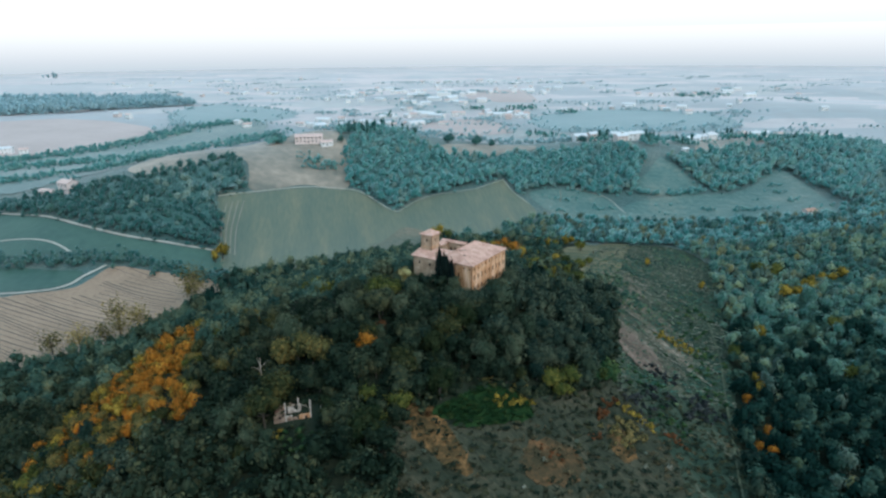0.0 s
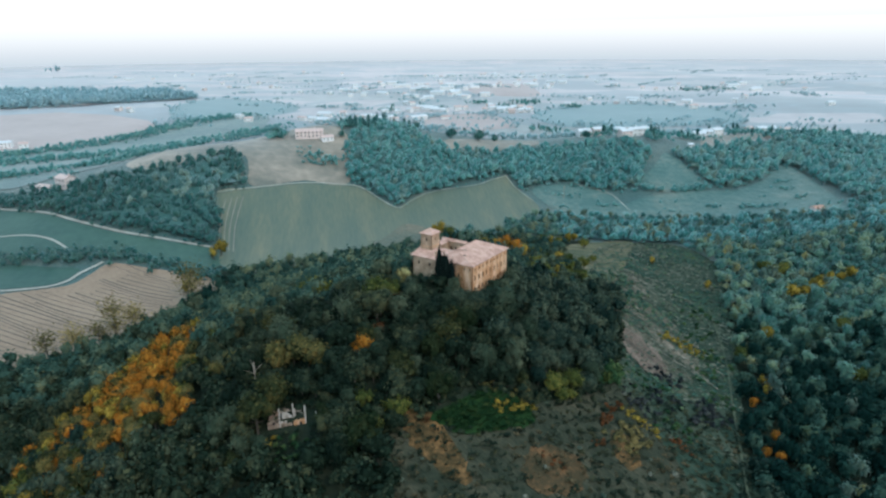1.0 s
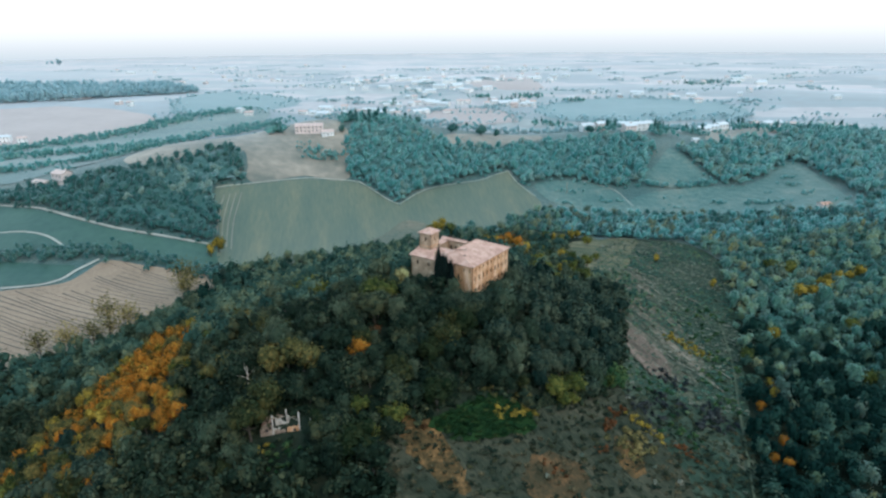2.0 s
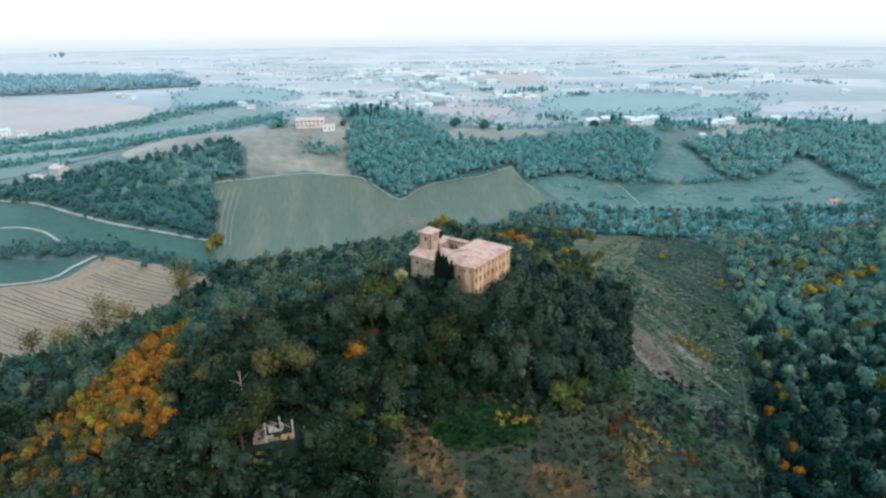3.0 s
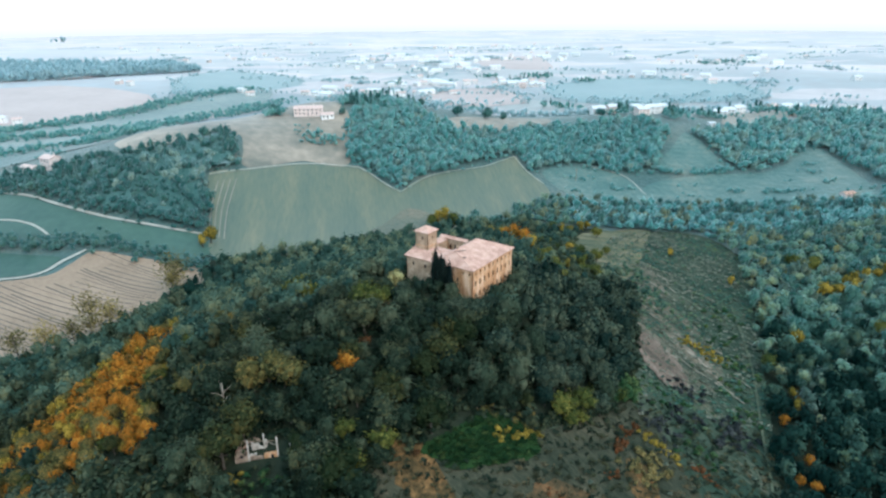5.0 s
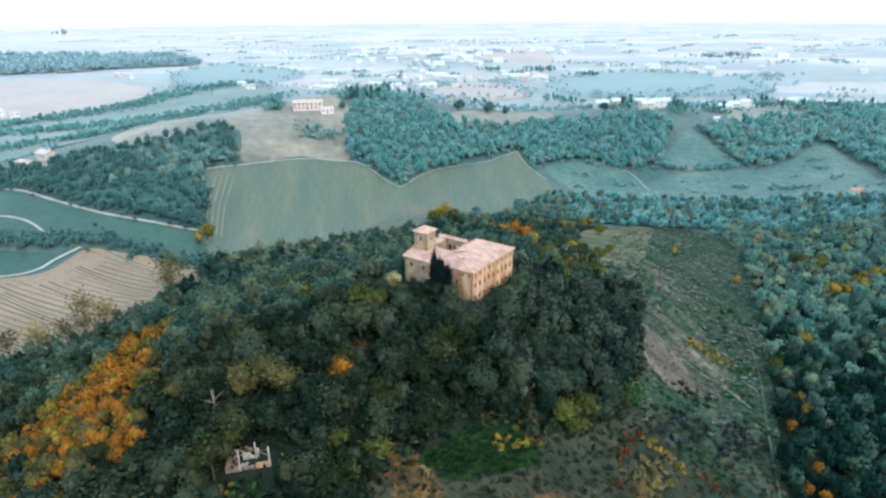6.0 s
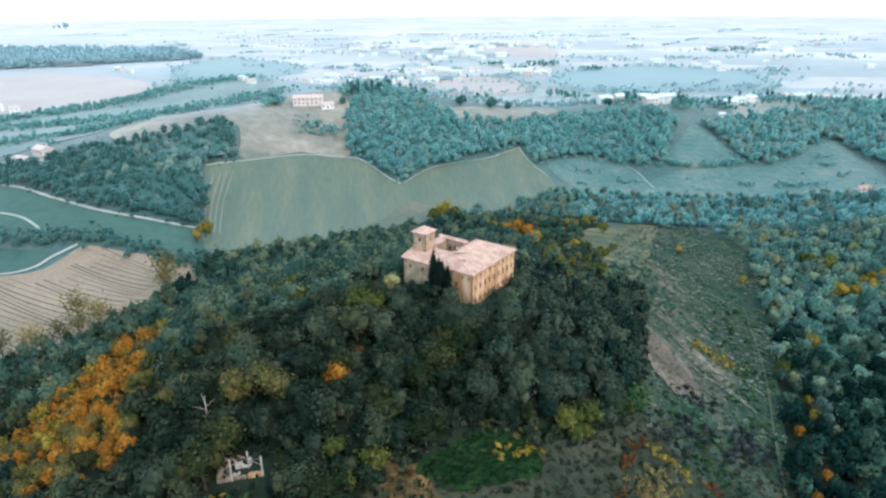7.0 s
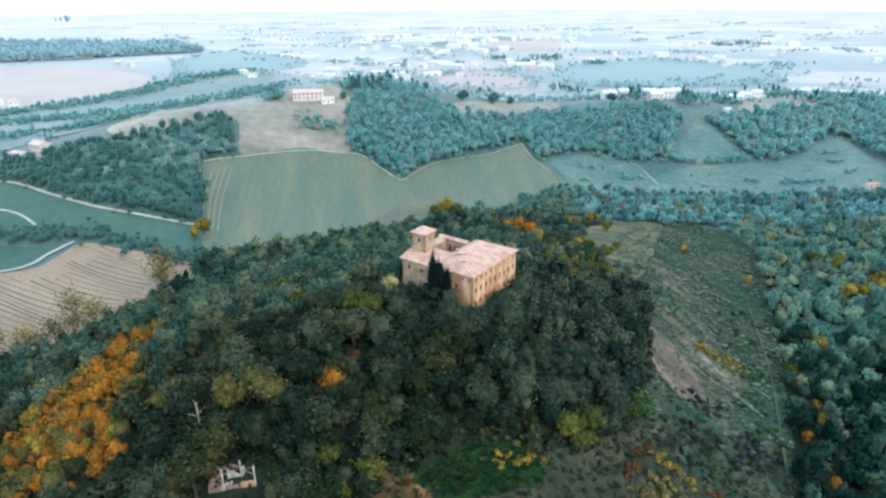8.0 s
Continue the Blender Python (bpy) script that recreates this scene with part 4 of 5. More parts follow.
for cx, cy, spread, count in ((-130, 1080, 110, 14), (120, 1230, 60, 10), (-60, 1230, 110, 9), (-120, 1750, 300, 34), (-40, 1500, 160, 16), (300, 1900, 220, 14), (700, 1800, 300, 14), (430, 1280, 160, 6), (-500, 2000, 250, 10), (120, 2400, 400, 20), (-900, 2500, 400, 8)):
    for _ in range(count):
        x, y = rng.gauss(cx, spread * 0.5), rng.gauss(cy, spread * 0.35)
        shed = rng.random() < 0.3
        house(x, y, rng.uniform(18, 34) if shed else rng.uniform(9, 15), rng.uniform(10, 15) if shed else rng.uniform(8, 11), rng.uniform(5, 8), rng.uniform(-40, 40), WHITEWALL, METALROOF if shed else rng.choice((METALROOF, ROSETILES)),
              "large pale shed on the plain" if shed else "pale house of the distant town", floors=0 if y > 1400 else 1 if shed else 2, group="buildings of the distant town")


# ---- trees ----
def crown_template(seed, lumps, cards, leaf, up=0.35, loose=0.27):
    """A crown of unit radius about its middle: overlapping uneven lumps, each a small dark core wrapped in leaf sprays.
    Returns verts and quads. up: how far the leaves turn to the sky; loose: how unevenly they lie."""
    r = np.random.RandomState(seed)
    c = r.normal(size=(lumps, 3))
    c /= np.linalg.norm(c, axis=1)[:, None]
    c *= (0.62 * r.uniform(0.5, 1.0, lumps) ** 0.5)[:, None]
    c[:, 2] = c[:, 2] * 0.8 + 0.05
    c[0] = (0, 0, 0.15)
    rad = r.uniform(0.30, 0.52, lumps)
    rad[0] = 0.6
    vs, qs = [], []
    for i in range(lumps):                      # the cores
        k = 5
        th, ph = np.meshgrid(np.linspace(0, 2 * np.pi, k, endpoint=False), np.array([0.3, 1.4, 2.6]))
        q = np.stack([np.sin(ph) * np.cos(th), np.sin(ph) * np.sin(th), np.cos(ph)], -1).reshape(-1, 3)
        b = sum(len(v) for v in vs)
        vs.append(c[i] + q * rad[i] * 0.74)
        for a in range(2):
            for j in range(k):
                qs.append((b + a * k + j, b + a * k + (j + 1) % k, b + (a + 1) * k + (j + 1) % k, b + (a + 1) * k + j))
    share = rad ** 2 / (rad ** 2).sum()
    which = r.choice(lumps, cards, p=share)
    d = r.normal(size=(cards, 3))
    d[:, 2] += 0.35
    d /= np.linalg.norm(d, axis=1)[:, None]
    pos = c[which] + d * (rad[which] * (0.6 + 0.85 * r.uniform(0, 1, cards) ** 1.4))[:, None]
    nrm = d * 0.75 + pos * 0.5 + r.normal(size=(cards, 3)) * loose + np.array([0, 0, up])
    nrm /= np.linalg.norm(nrm, axis=1)[:, None]
    t1 = np.cross(nrm, r.normal(size=(cards, 3)))
    t1 /= np.linalg.norm(t1, axis=1)[:, None]
    t2 = np.cross(nrm, t1)
    sz = (leaf * r.uniform(0.6, 1.35, cards))[:, None]
    b = sum(len(v) for v in vs)
    quad = np.stack([pos - t1 * sz, pos - t2 * sz * 0.6, pos + t1 * sz, pos + t2 * sz * 0.6], 1)
    vs.append(quad.reshape(-1, 3))
    v = np.concatenate(vs)
    q = np.concatenate([np.array(qs), b + np.arange(cards * 4).reshape(-1, 4)])
    return v, q


def trunk_mesh(seed, height, radius, limbs=5, spread=0.5):
    """A tapered, slightly bent trunk with limbs reaching into the crown."""
    r = random.Random(seed)
    bm = bmesh.new()

    def limb(a, b, r0, r1, sides=6):
        rows = []
        axis_v = (b - a).normalized()
        q = axis_v.to_track_quat("Z", "Y")
        bend = Vector((r.uniform(-1, 1), r.uniform(-1, 1), 0)) * (b - a).length * 0.06
        for k in range(3):
            t = k / 2
            c = a.lerp(b, t) + bend * math.sin(t * math.pi)
            rad = r0 + (r1 - r0) * t
            rows.append([bm.verts.new(c + q @ Vector((math.cos(2 * math.pi * j / sides) * rad, math.sin(2 * math.pi * j / sides) * rad, 0))) for j in range(sides)])
        for k in range(2):
            for j in range(sides):
                bm.faces.new((rows[k][j], rows[k][(j + 1) % sides], rows[k + 1][(j + 1) % sides], rows[k + 1][j]))
        bm.faces.new(rows[2])

    limb(Vector((0, 0, -0.8)), Vector((r.uniform(-0.3, 0.3), r.uniform(-0.3, 0.3), height)), radius, radius * 0.4, 7)
    for i in range(limbs):
        a = 2 * math.pi * (i + r.random() * 0.6) / limbs
        z = height * r.uniform(0.35, 0.85)
        reach = height * spread * r.uniform(0.6, 1.0)
        limb(Vector((0, 0, z)), Vector((math.cos(a) * reach, math.sin(a) * reach, z + reach * r.uniform(0.5, 1.0))), radius * 0.42, radius * 0.1, 5)
    return bm


def quads_mesh(name, v, q, material, tint=None):
    """A mesh of quads straight from arrays."""
    me = bpy.data.meshes.new(name)
    me.vertices.add(len(v))
    me.vertices.foreach_set("co", np.ascontiguousarray(v, np.float32).ravel())
    me.loops.add(q.size)
    me.loops.foreach_set("vertex_index", np.ascontiguousarray(q, np.int32).ravel())
    me.polygons.add(len(q))
    me.polygons.foreach_set("loop_start", np.arange(0, q.size, 4, dtype=np.int32))
    if tint is not None:
        at = me.attributes.new("tint", "FLOAT", "POINT")
        at.data.foreach_set("value", np.ascontiguousarray(tint, np.float32))
    me.materials.append(material)
    me.update(calc_edges=True)
    me.validate()
    return me


NEAR = [crown_template(10 + i, 10 + i % 3, 760, 0.082, 0.35, 0.42) for i in range(6)]
TURNING = [crown_template(20 + i, 8 + i % 3, 460, 0.098, 0.35, 0.45) for i in range(4)]
MID = [crown_template(30 + i, 6, 165, 0.15, 0.35, 0.4) for i in range(8)]
VALEY = [crown_template(130 + i, 5, 150, 0.15, 0.5) for i in range(8)]
FARTREE = [crown_template(140 + i, 3, 52, 0.175, 0.55) for i in range(8)]
DOT = [crown_template(160 + i, 1, 11, 0.38, 1.0) for i in range(6)]
SHRUBS = [crown_template(90 + i, 3, 60, 0.2, 0.4, 0.4) for i in range(4)]
TINY = [crown_template(60 + i, 2, 26, 0.30, 0.6) for i in range(6)]


def scatter(poly, spacing, seed, holes=(), jitter=0.42):
    """Uneven tree places inside a closed line, none in the holes."""
    r = np.random.RandomState(seed)
    xs, ys = [p[0] for p in poly], [p[1] for p in poly]
    x, y = np.meshgrid(np.arange(min(xs), max(xs), spacing, dtype=float), np.arange(min(ys), max(ys), spacing * 0.87, dtype=float))
    x[1::2] += spacing / 2
    x = (x + r.uniform(-jitter, jitter, x.shape) * spacing).ravel()
    y = (y + r.uniform(-jitter, jitter, y.shape) * spacing).ravel()
    ok = inside(x, y, list(poly))
    for h in holes:
        ok &= ~inside(x, y, list(h))
    return np.column_stack([x[ok], y[ok]])


def wood(name, places, templates, radius, material, seed, label, tall=1.0, category="wood", lift=0.75):
    """A whole wood as one mesh: every crown a turned, resized template set on the land."""
    r = np.random.RandomState(seed)
    vs, qs, ts, b = [], [], [], 0
    zs = land(places[:, 0], places[:, 1])
    patch = np.sin(places[:, 0] / 31 + 0.6) * np.sin(places[:, 1] / 27) * 0.14 + np.sin(places[:, 0] / 12 + places[:, 1] / 19) * 0.08
    for (x, y), z, pt in zip(places, zs, patch):
        v, q = templates[r.randint(len(templates))]
        a, s = r.uniform(0, 2 * np.pi), radius * r.uniform(0.62, 1.3)
        h = s * tall * r.uniform(0.8, 1.5)
        ca, sa = math.cos(a), math.sin(a)
        w = np.column_stack([(v[:, 0] * ca - v[:, 1] * sa) * s + x, (v[:, 0] * sa + v[:, 1] * ca) * s + y, v[:, 2] * h + z + h * lift + r.uniform(0, 1.2)])
        vs.append(w)
        qs.append(q + b)
        ts.append(np.full(len(v), np.clip(0.40 + pt + r.normal() * 0.26, 0.02, 0.97)))
        b += len(v)
    ob = new(name, quads_mesh(name, np.concatenate(vs), np.concatenate(qs), material, np.concatenate(ts)))
    return tagged(ob, label, category, kind="stuff")


def canopy(outline, inset, lift, material, seed, label):
    """A sheet added between the crowns of a dense far wood, a little below their tops, to lighten the dark gaps."""
    p = [Vector(q) for q in outline]
    area = sum(a.x * b.y - b.x * a.y for a, b in zip(p, p[1:] + p[:1]))
    s0 = 1 if area > 0 else -1
    ins = []
    for i, q in enumerate(p):
        e = (p[(i + 1) % len(p)] - p[i - 1]).normalized()
        ins.append(tuple(q + Vector((-e.y, e.x)) * inset * s0))
    ob = field("canopy", ins, 5, material, lift, 1, label=label, category="wood")
    r = np.random.RandomState(seed)
    co = np.empty(len(ob.data.vertices) * 3, np.float32)
    ob.data.vertices.foreach_get("co", co)
    co[2::3] += r.uniform(-0.9, 0.9, len(co) // 3)
    ob.data.vertices.foreach_set("co", co)
    return tagged(ob, kind="stuff")


def tree_model(name, template, trunk_seed, material, radius, tall, trunk, label, category="tree", thin=0.3):
    """A tree of its own: trunk and crown under an Empty at its foot."""
    ob = thing(name, 0, 0, -200, label=label, category=category)
    part("trunk", trunk_mesh(trunk_seed, trunk + radius * 0.8, thin), BARK, ob)
    v, q = template
    w = v * np.array([radius, radius, radius * tall]) + np.array([0, 0, trunk + radius * tall * 0.62])
    c = new("crown", quads_mesh("crown", w, q, material))
    c.parent = ob
    return ob


def plant(model, x, y, turn, size, sink=0.15, group="", first=[]):
    """Sets a copy of a model on the land; the model itself is used up first."""
    m = pose(x, y, float(land(x, y)) - sink, 0, 0, turn) @ Matrix.Diagonal((size, size, size, 1))
    if model not in first:
        first.append(model)
        model.matrix_world = m
        ob = model
    else:
        ob = copy_thing(model, pose(x, y, float(land(x, y)) - sink, 0, 0, turn))
        ob.scale = (size, size, size)
    return tagged(ob, group=group)


CASTLE_YARD = [(11.5, 231.8), (30.8, 258), (2, 279), (-17.2, 252)]
RUIN_YARD = [(-57, 164), (-51, 159), (-39, 158), (-40, 177.5), (-56, 177.5)]
MEADOW_LINE = [(-5, 177), (3, 187), (13, 194.5), (28, 195.5), (31, 188), (18, 179)]
WING_YARD = [(-26, 236), (-3, 237), (-6, 246), (-19, 259), (-30, 254)]
DRY_HEAD = [(83, 345), (79, 398), (87, 430), (112, 443), (138, 447), (126, 410), (111, 378), (97, 345)]
HOLES = (CASTLE_YARD, WING_YARD, DRY_HEAD, RUIN_YARD, MEADOW_LINE, CLEARING_LINE, PLOUGH_LINE, GREEN_LINE, OLIVE_LINE, HUMP_LINE)
HILL_LINE = [(-165, 150), (-100, 138), (60, 135), (101, 150), (134, 256), (100, 400), (60, 460), (-20, 450), (-80, 425), (-130, 392), (-142, 372), (-150, 320), (-184, 295), (-230, 268), (-300, 262), (-250, 200)]
GROVE = [(-152, 217), (-149, 235), (-144, 247), (-141, 264), (-143, 286), (-130, 295), (-120, 290), (-114, 268), (-101, 236), (-82, 209), (-93, 205), (-84, 190), (-86, 180), (-98, 174), (-108, 168), (-132, 166), (-152, 192)]
GROVE_HEART = [(-147, 232), (-141, 262), (-128, 276), (-108, 240), (-102, 212), (-91, 198), (-125, 203)]
ORANGES = [(-29.5, 200), (-26.5, 198.5), (123, 209), (127, 206), (132, 220), (133, 241), (59, 320)]
YELLOWS = [(135, 390), (157, 354), (166, 299), (199, 338), (204, 337), (209, 341), (215, 347), (221, 349), (227, 351), (234, 352), (241, 353), (216, 340), (146, 260), (143, 250), (-154, 415), (-157, 409), (-158, 361), (90, 442), (96, 446), (84, 438), (66, 352), (74, 388)]
LIMES = [(-64, 276), (-59, 276), (-50, 253), (-27, 230), (-21, 227), (200, 375), (204, 364), (209, 369), (39, 205), (43, 208), (48, 212), (42, 203), (46, 206), (63, 224), (-14, 176), (-25, 179), (96, 388), (86, 371), (143, 278), (59, 324), (80, 345), (78, 378), (98, 425), (205, 300), (190, 260), (-100, 250), (-21, 170), (52, 330)]
RUSSETS = [(-35, 176), (-23, 209), (158, 273), (-5, 177), (-16, 224), (148, 258)]
GOLDENS = [(-56, 198), (-51, 199), (-46, 197), (-42, 195), (-76, 209), (-81, 205), (-70, 206), (-88, 277), (-82, 252), (-76, 240), (-90, 262), (-70, 218)]
BUSHY = [(48, 300), (76, 312), (82, 345), (78, 398), (86, 430), (80, 446), (55, 442), (46, 370)]
OLIVE_STAND = [(-168, 148), (-100, 142), (-96, 172), (-132, 200), (-165, 195)]
BARE = [(-177, 296), (-178, 314), (-162, 304), (-186, 289), (-197, 284), (-150, 352), (-170, 300), (-146, 340)]


def clear_of(places, spots, gap):
    """The places that keep a distance from every one of the spots."""
    s0 = np.array(spots, float)
    return places[(np.hypot(places[:, None, 0] - s0[None, :, 0], places[:, None, 1] - s0[None, :, 1]) > gap).all(1)]


MARKED = ORANGES + YELLOWS + LIMES + RUSSETS + GOLDENS + BARE + [(-62.5, 190), (-61.5, 187), (-60.5, 184)]
hill = clear_of(clear_of(scatter(HILL_LINE, 5.5, 3, HOLES + (GROVE, OLIVE_STAND, BUSHY)), MARKED, 3.4), [(-56, 195), (-50, 195), (-45, 193), (-60, 176), (-63, 172), (-50, 190)], 5.0)
front = (hill[:, 1] < 238) & (hill[:, 1] > 158) & (hill[:, 0] > -70) & (hill[:, 0] < 62)
singles = hill[front]
rest = hill[~front]
GREENS = [tree_model("tree", NEAR[i], i, (LEAF, LEAF, LEAF, GREYLEAF, OLIVELEAF, LEAF)[i], 3.7 + 0.2 * i, (1.0, 1.15, 0.95, 1.2, 1.05, 0.9)[i], 2.0 + 0.3 * (i % 3),
                     ("dense dark green broadleaf tree of the hillside wood", "grey-green oak of the hillside wood", "olive green broadleaf tree of the hillside wood")[(0, 0, 0, 1, 2, 0)[i]]) for i in range(6)]
GREENS.append(tree_model("tree", NEAR[2], 7, HOLM, 4.0, 1.05, 2.0, "very dark holm oak of the hillside wood"))
tr = random.Random(8)
singles = singles[np.argsort(singles[:, 1])]
for x, y in singles[:360]:
    kind = 6 if x > 26 and y > 204 and tr.random() < 0.8 else tr.choice((0, 0, 1, 2, 2, 3, 3, 4, 5, 6)) if y > 200 else tr.choice((0, 0, 1, 1, 2, 2, 3, 5, 4))
    near_wall = inside([x], [y], [(11.5, 217), (42, 258), (2, 290), (-32, 252), (-12, 224)])[0]
    plant(GREENS[kind], x, y, tr.uniform(0, 360), tr.uniform(0.55, 0.75) if near_wall and x < 3 else tr.uniform(0.85, 1.1) if near_wall else tr.choice((0.7, 0.9, 1.05, 1.2, 1.5)) * tr.uniform(0.9, 1.1), group="trees of the hillside wood")
for x, y, size in ((11.2, 229.0, 1.15), (7.6, 229.6, 1.0), (14.6, 231.2, 1.2), (17.6, 235.4, 1.1), (20.6, 239.4, 1.2), (23.4, 243.6, 1.05), (26.4, 247.8, 1.45), (29.4, 252.0, 1.5), (32.0, 256.4, 1.5), (24.0, 242.0, 1.25), (4.0, 229.8, 0.8), (-7.5, 239.5, 0.66), (-11.5, 241.0, 0.7), (-21.5, 243.5, 0.72), (-25.0, 248.5, 0.75), (-20.0, 251.0, 0.6), (-13.0, 237.5, 0.72), (-19.0, 238.5, 0.76), (-26.5, 241.0, 0.85), (-9.5, 244.5, 0.5), (-62.0, 178.0, 1.2), (-64.5, 173.0, 1.2)):
    plant(GREENS[tr.choice((3, 3, 6, 0))], x, y, tr.uniform(0, 360), size, group="trees of the hillside wood")
rest = np.concatenate([rest, singles[360:]])
floor_line = [(-80, 155), (62, 155), (70, 245), (-80, 245)]
wood("undergrowth", scatter([(-58, 160), (-38, 160), (-37, 182), (-57, 183)], 2.4, 28, ([(-56, 170), (-40, 171), (-40, 178.5), (-56, 178.5)],)), TINY, 1.2, LEAF, 31, "low dark bushes round the ruin", category="bushes", lift=0.3, tall=0.55)
wood("undergrowth", scatter([(-51, 160), (-38, 160), (-38, 170), (-50, 168)], 2.3, 33), SHRUBS, 1.3, LUSH, 34, "fresh green bushes before the ruin", category="bushes", lift=0.35, tall=0.7)
wood("undergrowth", scatter([(-54.5, 165), (-51, 165), (-51, 168.5), (-54.5, 168.5)], 1.5, 35), SHRUBS, 1.1, YELLOW, 36, "small yellow bush before the ruin", category="bushes", lift=0.4, tall=0.9)
wood("undergrowth", scatter(floor_line, 4.6, 29, HOLES), TINY, 3.0, LEAF, 30, "low dark undergrowth between the trees", category="bushes", lift=0.3, tall=0.6)
near_rest = (np.abs(rest[:, 0] + 20) < 190) & (rest[:, 1] < 330)
holm = near_rest & (rest[:, 0] > 26)
# the crest's lighter, greyer leaf colour also stands in for haze
crest = near_rest & ~holm & (rest[:, 1] > 238)
grey = np.random.RandomState(14).uniform(size=len(rest)) > 0.76
wood("hillside_wood", rest[near_rest & ~holm & grey], MID, 4.3, GREYLEAF, 13, "grey-green oaks among the hillside wood")
crest &= ~grey
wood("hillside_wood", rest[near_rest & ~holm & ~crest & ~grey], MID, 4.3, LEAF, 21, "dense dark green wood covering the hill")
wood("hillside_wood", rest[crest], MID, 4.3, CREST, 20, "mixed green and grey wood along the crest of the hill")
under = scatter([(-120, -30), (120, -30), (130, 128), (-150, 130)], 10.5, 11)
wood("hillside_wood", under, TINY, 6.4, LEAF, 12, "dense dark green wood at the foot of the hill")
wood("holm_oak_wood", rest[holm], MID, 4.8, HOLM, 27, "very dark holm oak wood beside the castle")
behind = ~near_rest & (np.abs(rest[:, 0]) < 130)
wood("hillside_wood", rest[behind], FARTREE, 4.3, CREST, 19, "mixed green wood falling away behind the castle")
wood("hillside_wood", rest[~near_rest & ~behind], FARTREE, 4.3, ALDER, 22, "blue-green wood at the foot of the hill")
vale_line = [(104, 160), (112, 196), (134, 256), (157, 323), (177, 393), (168, 440), (120, 445), (60, 462), (-20, 455), (10, 470), (60, 492), (85, 515), (140, 508), (161, 512), (230, 503), (279, 498), (311, 478), (335, 505), (390, 510), (370, 440), (295, 330), (222, 222), (165, 150)]
vale = clear_of(scatter(vale_line, 5.4, 5, (CLEARING_LINE, DRY_HEAD, OLIVE_LINE, HUMP_LINE)), MARKED, 3.6)
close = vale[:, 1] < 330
# beyond this uneven line the leaf colour carries painted haze
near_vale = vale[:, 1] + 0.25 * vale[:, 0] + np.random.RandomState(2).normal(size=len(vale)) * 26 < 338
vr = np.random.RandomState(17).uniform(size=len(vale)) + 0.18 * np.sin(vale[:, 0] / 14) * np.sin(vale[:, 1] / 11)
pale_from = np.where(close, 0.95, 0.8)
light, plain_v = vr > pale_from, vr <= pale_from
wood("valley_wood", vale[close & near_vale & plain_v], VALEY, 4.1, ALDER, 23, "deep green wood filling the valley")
wood("valley_wood", vale[close & ~near_vale & plain_v], VALEY, 4.1, VALE, 26, "hazy blue-green wood rising from the valley")
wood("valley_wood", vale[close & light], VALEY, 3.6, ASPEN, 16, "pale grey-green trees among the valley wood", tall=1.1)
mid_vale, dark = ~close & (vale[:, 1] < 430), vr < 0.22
wood("valley_wood", vale[mid_vale & plain_v], FARTREE, 4.2, VALE, 24, "hazy blue-green wood beyond the hill", tall=0.85)
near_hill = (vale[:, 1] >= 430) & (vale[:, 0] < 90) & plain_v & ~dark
wood("valley_wood", vale[near_hill], FARTREE, 4.2, VALE, 14, "hazy blue-green trees in the dip behind the hill", tall=0.85)
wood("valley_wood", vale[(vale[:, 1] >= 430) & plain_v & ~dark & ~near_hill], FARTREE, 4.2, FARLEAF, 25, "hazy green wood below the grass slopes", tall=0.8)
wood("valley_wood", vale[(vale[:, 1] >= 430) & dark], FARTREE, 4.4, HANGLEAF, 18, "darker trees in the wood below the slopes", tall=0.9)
wood("valley_wood", vale[~close & light], FARTREE, 4.0, ASPEN, 15, "pale autumnal trees in the wood below the slopes")
W1 = [(-460, 505), (-395, 505), (-348, 496), (-300, 486), (-278, 498), (-236, 500), (-215, 514), (-190, 548), (-178, 545), (-160, 507), (-180, 489), (-164, 441), (-161, 424), (-189, 427), (-229, 431), (-266, 443), (-299, 458), (-383, 490), (-460, 500)]
W2 = [(-95, 605), (-84, 635), (-42, 652), (3, 612), (40, 610), (74, 630), (125, 636), (160, 648), (190, 640), (203, 622), (178, 565), (150, 558), (123, 568), (95, 569), (69, 556), (58, 580), (27, 559), (-16, 542), (-38, 522), (-48, 526), (-69, 546), (-84, 555)]
W3 = [(222, 624), (257, 635), (300, 660), (362, 685), (520, 745), (500, 640), (420, 500), (345, 500), (342, 577), (334, 616), (297, 583), (263, 562), (240, 567), (234, 595)]
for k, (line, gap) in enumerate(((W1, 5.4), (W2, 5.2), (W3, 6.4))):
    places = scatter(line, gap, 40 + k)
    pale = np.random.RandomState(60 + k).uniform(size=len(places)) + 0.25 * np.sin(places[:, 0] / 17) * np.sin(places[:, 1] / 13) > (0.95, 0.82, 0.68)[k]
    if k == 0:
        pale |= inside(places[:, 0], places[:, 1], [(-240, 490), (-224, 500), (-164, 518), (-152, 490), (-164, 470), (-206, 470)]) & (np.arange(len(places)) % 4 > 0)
    # the farther two woods take the paler leaf colour, as haze would give
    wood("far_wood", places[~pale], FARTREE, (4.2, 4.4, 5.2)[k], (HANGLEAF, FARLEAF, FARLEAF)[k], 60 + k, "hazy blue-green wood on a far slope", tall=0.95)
    wood("far_wood", places[pale], FARTREE, (3.8, 4.0, 4.8)[k], PALEHAZE, 64 + k, "paler hazy trees among a far wood", tall=1.0)


